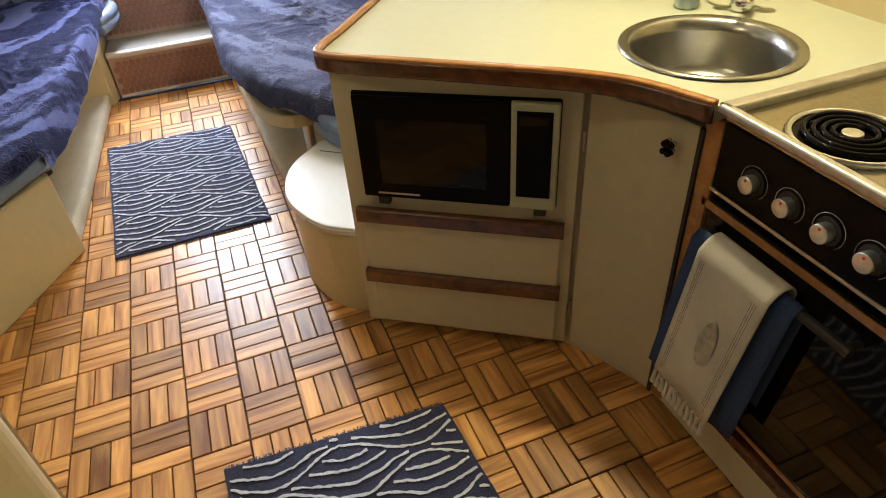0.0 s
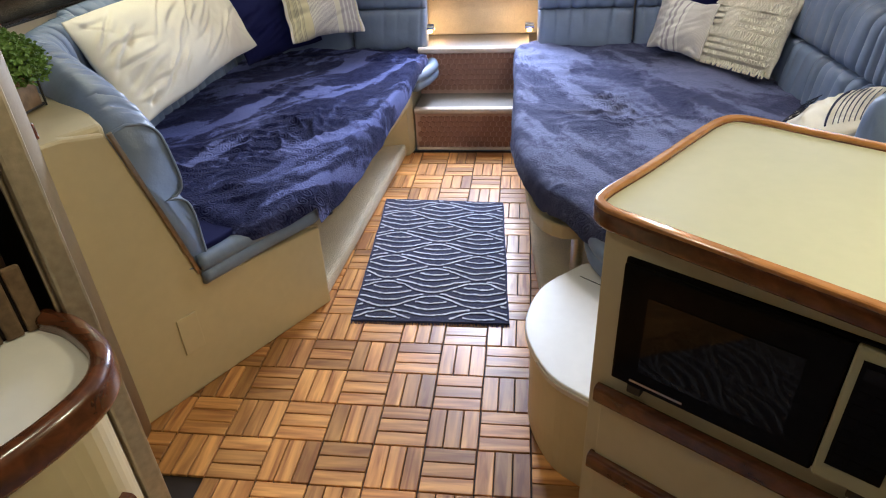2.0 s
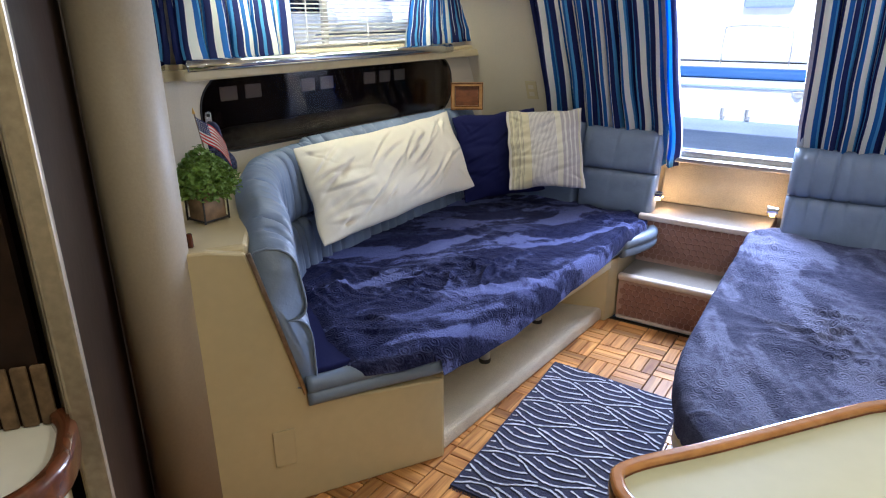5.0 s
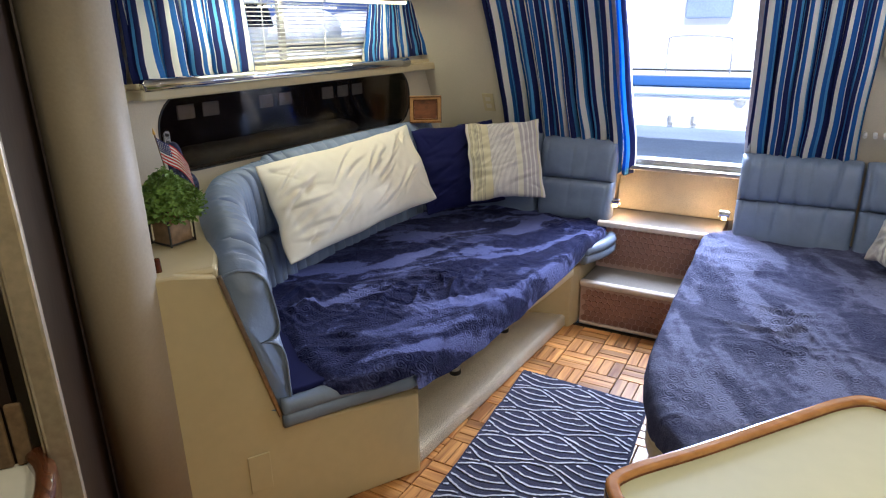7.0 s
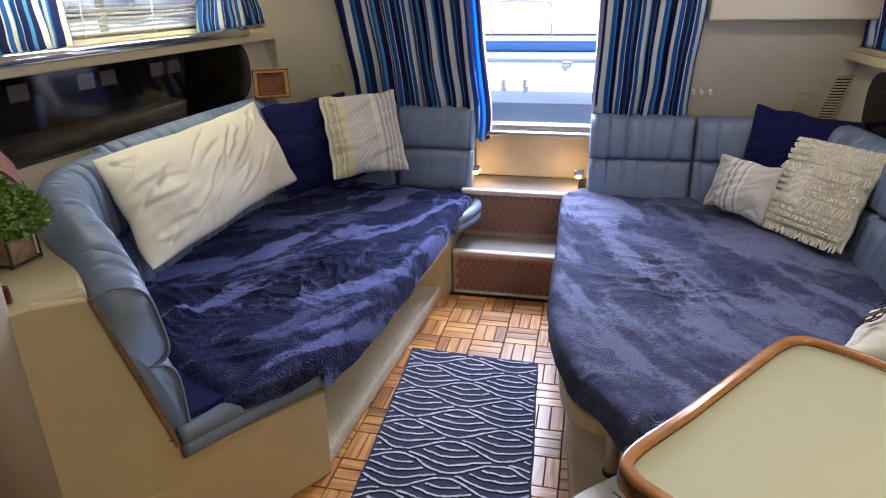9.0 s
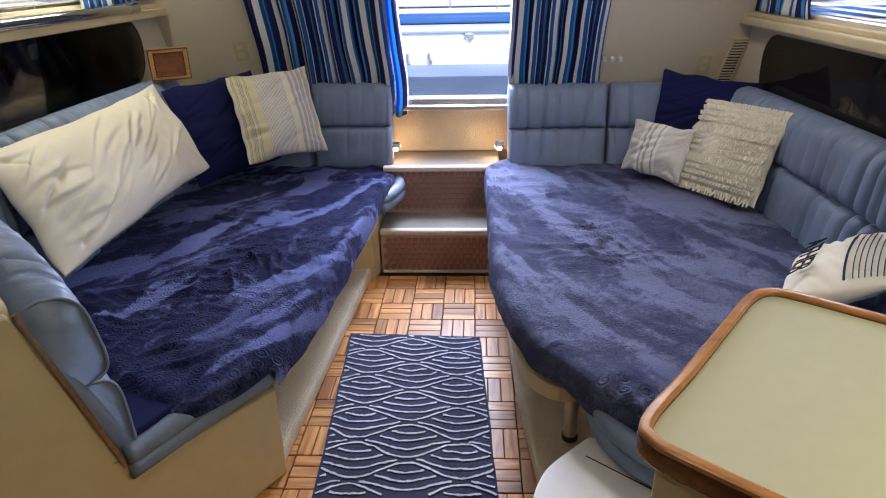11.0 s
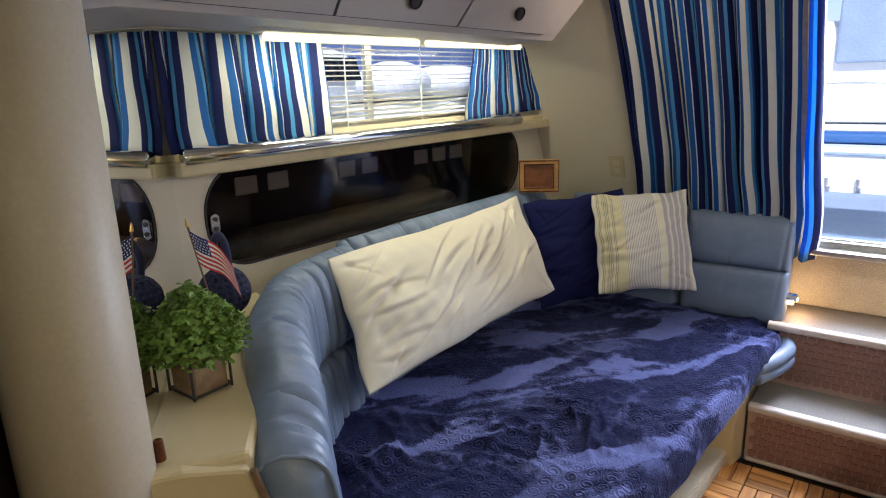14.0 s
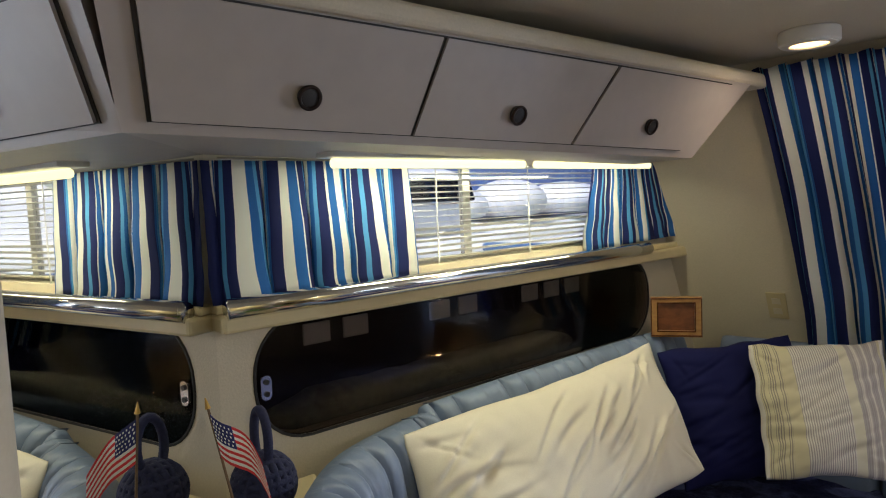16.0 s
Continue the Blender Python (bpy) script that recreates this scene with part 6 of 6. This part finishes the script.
def rope_knot(x, y, z, r):
    t = thing("rope_knot", "navy rope monkey-fist knot with a loop", "ornament")
    for k in range(3):
        for j in range(-2, 3):
            off = j * r * 0.26
            rr = math.sqrt(max(0.02, 1 - (off / r) ** 2)) * r
            pts = []
            for i in range(28):
                a = 2 * math.pi * i / 28
                v = [(rr * math.cos(a), rr * math.sin(a), off), (off, rr * math.cos(a), rr * math.sin(a)), (rr * math.cos(a), off, rr * math.sin(a))][k]
                pts.append(Vector((x + v[0], y + v[1], z + r + v[2])))
            upv = [(0, 0, 1), (1, 0, 0), (0, 1, 0)][k]
            part("strand", sweep(pts, ring(r * 0.15, 7), up=upv, closed=True), ROPE, t, "", True)
    lp = [Vector((x + 0.03 * math.sin(a), y, z + 2 * r + 0.035 - 0.06 * math.cos(a))) for a in [2 * math.pi * i / 20 for i in range(20)]]
    part("loop", sweep(lp, ring(0.010, 8), up=(0, 1, 0), closed=True), ROPE, t, "", True)
    return t


rope_knot(-1.52, 0.395, 0.925, 0.06)
tagged(part("amber_bottle", cyl(0.010, 0.040, 16, pose(-1.035, -0.085, 0.926), 0.008, 0.003), plain("amber plastic", (0.08, 0.02, 0.006), 0.2)), "small amber bottle on the cream ledge", "bottle")

# ---- knotted and lettered pillows ----
kp = pillow("throw_pillow", 0.45, 0.42, 0.13, FRINGE, "ivory cushion with rows of knotted yarn", axes((0.226, -0.39, 0.015), (0.105, 0.13, 0.365), (1.122, 1.743, 0.722)), 6)
bm = bmesh.new()
rnd = random.Random(8)
for j in range(15):
    for i in range(30):
        u, v = -0.95 + 1.9 * (i + 0.5 * (j % 2)) / 30, -0.92 + 1.84 * j / 14
        long = j % 5 == 0
        e = max(0, (1 - u * u) * (1 - v * v))
        z = 0.065 * e ** 0.42
        c = cyl(0.0058, 0.035 if long else 0.017, 6, pose(u * 0.22, v * 0.205 - (0.012 if long else 0), z + 0.006, 90 + rnd.uniform(-25, 10), 0, rnd.uniform(-25, 25)), 0.004)
        me = bpy.data.meshes.new("t")
        c.to_mesh(me)
        c.free()
        bm.from_mesh(me)
        bpy.data.meshes.remove(me)
tagged(part("yarn", bm, FRINGE, kp), kind="stuff")
px = Vector((-0.59, -0.81, 0)).normalized()
py = Vector((0.70, -0.51, 0.50)).normalized()
pz = px.cross(py).normalized()
LMAT = Matrix.Identity(4)
LMAT.col[0][:3], LMAT.col[1][:3], LMAT.col[2][:3], LMAT.col[3][:3] = px, py, pz, (1.095, 0.695, 0.655)
lp = pillow("throw_pillow", 0.44, 0.34, 0.13, LINEN, "cream lumbar pillow with black lettering and a striped border", LMAT, 7)
def on_pillow(x, y, d=0.13, w=0.44, h=0.34):
    return d / 2 * max(0, (1 - (2 * x / w) ** 2) * (1 - (2 * y / h) ** 2)) ** 0.58 + 0.004


for i, y in enumerate((0.035, 0.056, 0.070, 0.084, 0.098, 0.112, 0.126, 0.140)):
    run = [Vector((xx, y, on_pillow(xx, y))) for xx in [-0.19 + 0.38 * q / 24 for q in range(25)]]
    part("piping" if i == 0 else "stripe", sweep(run, ring(0.0035 if i == 0 else 0.0016, 6)), ROPE, lp)
cu = bpy.data.curves.new("word", "FONT")
cu.body, cu.size, cu.extrude, cu.align_x = "ATHER", 0.092, 0.001, "CENTER"
wo = new("lettering", cu)
wo.parent = lp
wo.matrix_local = pose(0, -0.112, 0.062, 10, 0, 0)
cu.materials.append(BLACK)

# ---- outside ----
structure("water", block(-60, -60, -0.9, 60, 60, -0.85), WATER, "grey-green harbour water", "water")
dk = structure("aft_deck", block(-3, 2.75, 0.64, 3, 4.42, 0.72), DECKBLUE, "blue-grey aft deck outside the companionway", "deck")
ck = thing("boat", "white motor cruiser moored astern with blue rail", "boat")
part("transom", block(-3, 4.425, 0.2, 3, 4.74, 1.01, 0.03, 3), HULL, ck)
part("coaming_lip", block(-3, 4.405, 0.965, 3, 4.424, 0.985, 0.006), DECKBLUE, ck)
part("rub_rail", block(-5, 4.72, 1.005, 5, 4.86, 1.095, 0.03, 3), HULLBLUE, ck)
part("rail_gap", block(-5, 4.715, 0.998, 5, 4.73, 1.008), RUBBER, ck)
part("hull", block(-5, 4.87, 0.2, 5, 7.5, 1.08, 0.08, 3), HULL, ck)
part("cabin", block(-4, 5.57, 1.08, 4, 7.4, 1.9, 0.2, 4), HULL, ck)
part("canvas_cover", block(-0.71, 5.50, 1.56, -0.31, 5.56, 2.1, 0.02, 2), DECKBLUE, ck, "grey canvas window cover")
for x0 in (-0.77, 0.19):
    part("grab_rail", sweep(curve_points([Vector(p) for p in ((x0, 5.15, 1.07), (x0 + 0.005, 5.15, 1.34), (x0 + 0.06, 5.15, 1.41), (x0 + 0.48, 5.15, 1.40), (x0 + 0.535, 5.15, 1.34), (x0 + 0.54, 5.15, 1.07))], 6), ring(0.007, 8)), CHROME, ck, "", True)
for x in (-0.56, -0.38):
    part("drain_fitting", joined(cyl(0.014, 0.05, 10, pose(x, 4.40, 0.79)), cyl(0.02, 0.02, 10, pose(x + 0.01, 4.40, 0.75))), STEEL, ck)
part("cleat", joined(cyl(0.03, 0.03, 14, pose(-0.045, 4.41, 0.945, 90, 0, 0)), block(-0.09, 4.385, 0.95, 0.0, 4.41, 0.965, 0.006)), STEEL, ck)
pb2 = thing("boat", "white cruiser with blue canvas moored alongside", "boat")
part("hull", block(-9, -4, -0.9, -5.3, 5.9, 1.15, 0.3, 3), HULL, pb2)
part("cabin", block(-8.4, -1, 1.15, -5.6, 5.4, 1.95, 0.35, 3), HULL, pb2)
part("windscreen", moved(block(-0.02, -0.9, -0.14, 0.02, 0.9, 0.14, 0.01), pose(-5.58, 4.3, 1.68, 0, -18, 0)), SMOKED, pb2)
part("canvas", block(-8.2, 3.0, 1.96, -6.2, 5.2, 2.5, 0.25, 3), TARP, pb2)
pb3 = thing("boat", "white cruiser with blue-grey canopy lying further astern", "boat")
part("hull", block(-11, 5.6, -0.9, -6.3, 14, 1.20, 0.3, 3), HULL, pb3)
part("canopy", block(-10.5, 5.9, 1.20, -7.4, 13, 3.2, 0.4, 3), TARP, pb3, "blue-grey canvas canopy")
for y, w_, h_ in ((6.25, 0.42, 0.42), (7.3, 0.60, 0.55), (8.7, 0.70, 0.50)):
    dome = bmesh.new()
    bmesh.ops.create_uvsphere(dome, u_segments=20, v_segments=12, radius=1.0)
    for v in dome.verts:
        v.co.z = max(-0.6, v.co.z)
        v.co.x, v.co.y = v.co.x * w_, v.co.y * w_
        v.co.z = 1.30 + (v.co.z + 0.6) * h_ / 1.6
    part("dome_hatch", moved(dome, pose(-6.85, y, 0)), HULL, pb3, "rounded white deck hatch", True)

# ---- deck tiles, last ----
TILE, GAP = 0.15, 0.0028
sm = bmesh.new()
block(-TILE / 2 + GAP, -TILE / 6 + GAP * 0.6, -0.011, TILE / 2 - GAP, TILE / 6 - GAP * 0.6, 0.0, 0.0016, 1, sm)
me_slat = bpy.data.meshes.new("slat")
sm.to_mesh(me_slat)
sm.free()
me_slat.materials.append(SLAT)
rnd = random.Random(11)
near, rest = [], []
for c in range(-8, 7):
    for r in range(-13, 14):
        x, y = (c + 0.5) * TILE, (r + 0.5) * TILE
        if y > 2.0 or x < -1.15 or x > 0.97 or (y > 0.6 and not -0.72 < x < 0.28) or (y < -0.3 and x < -0.75) or (y > -0.2 and x > 0.4) or (y < -1.75):
            continue
        for k in (-1, 0, 1):
            odd = (c + r) % 2
            p = (x, y + k * TILE / 3, 0) if odd else (x + k * TILE / 3, y, 90)
            (near if (-0.6 < x < 0.25 and -0.75 < y < 0.5) or (-0.6 < x < 0.2 and y > 1.3) else rest).append(p)
near, rest = near[:300], rest + near[300:]
for x, y, a in near:
    o = new("slat", me_slat)
    o.matrix_world = pose(x, y, rnd.uniform(-0.0006, 0.0006), rnd.uniform(-0.15, 0.15), 0, a + rnd.choice((0, 180)))
    o.parent = FLOOR
for turn, mat in ((0, SLAT_X), (90, SLAT_Y)):
    bm = bmesh.new()
    for x, y, a in rest:
        if a == turn:
            k = len(bm.verts)
            bm.from_mesh(me_slat)
            bm.verts.ensure_lookup_table()
            bmesh.ops.transform(bm, matrix=pose(x, y, rnd.uniform(-0.0006, 0.0006), rnd.uniform(-0.15, 0.15), 0, a), verts=bm.verts[k:])
    tagged(part("slats_far", bm, mat, FLOOR), kind="stuff")
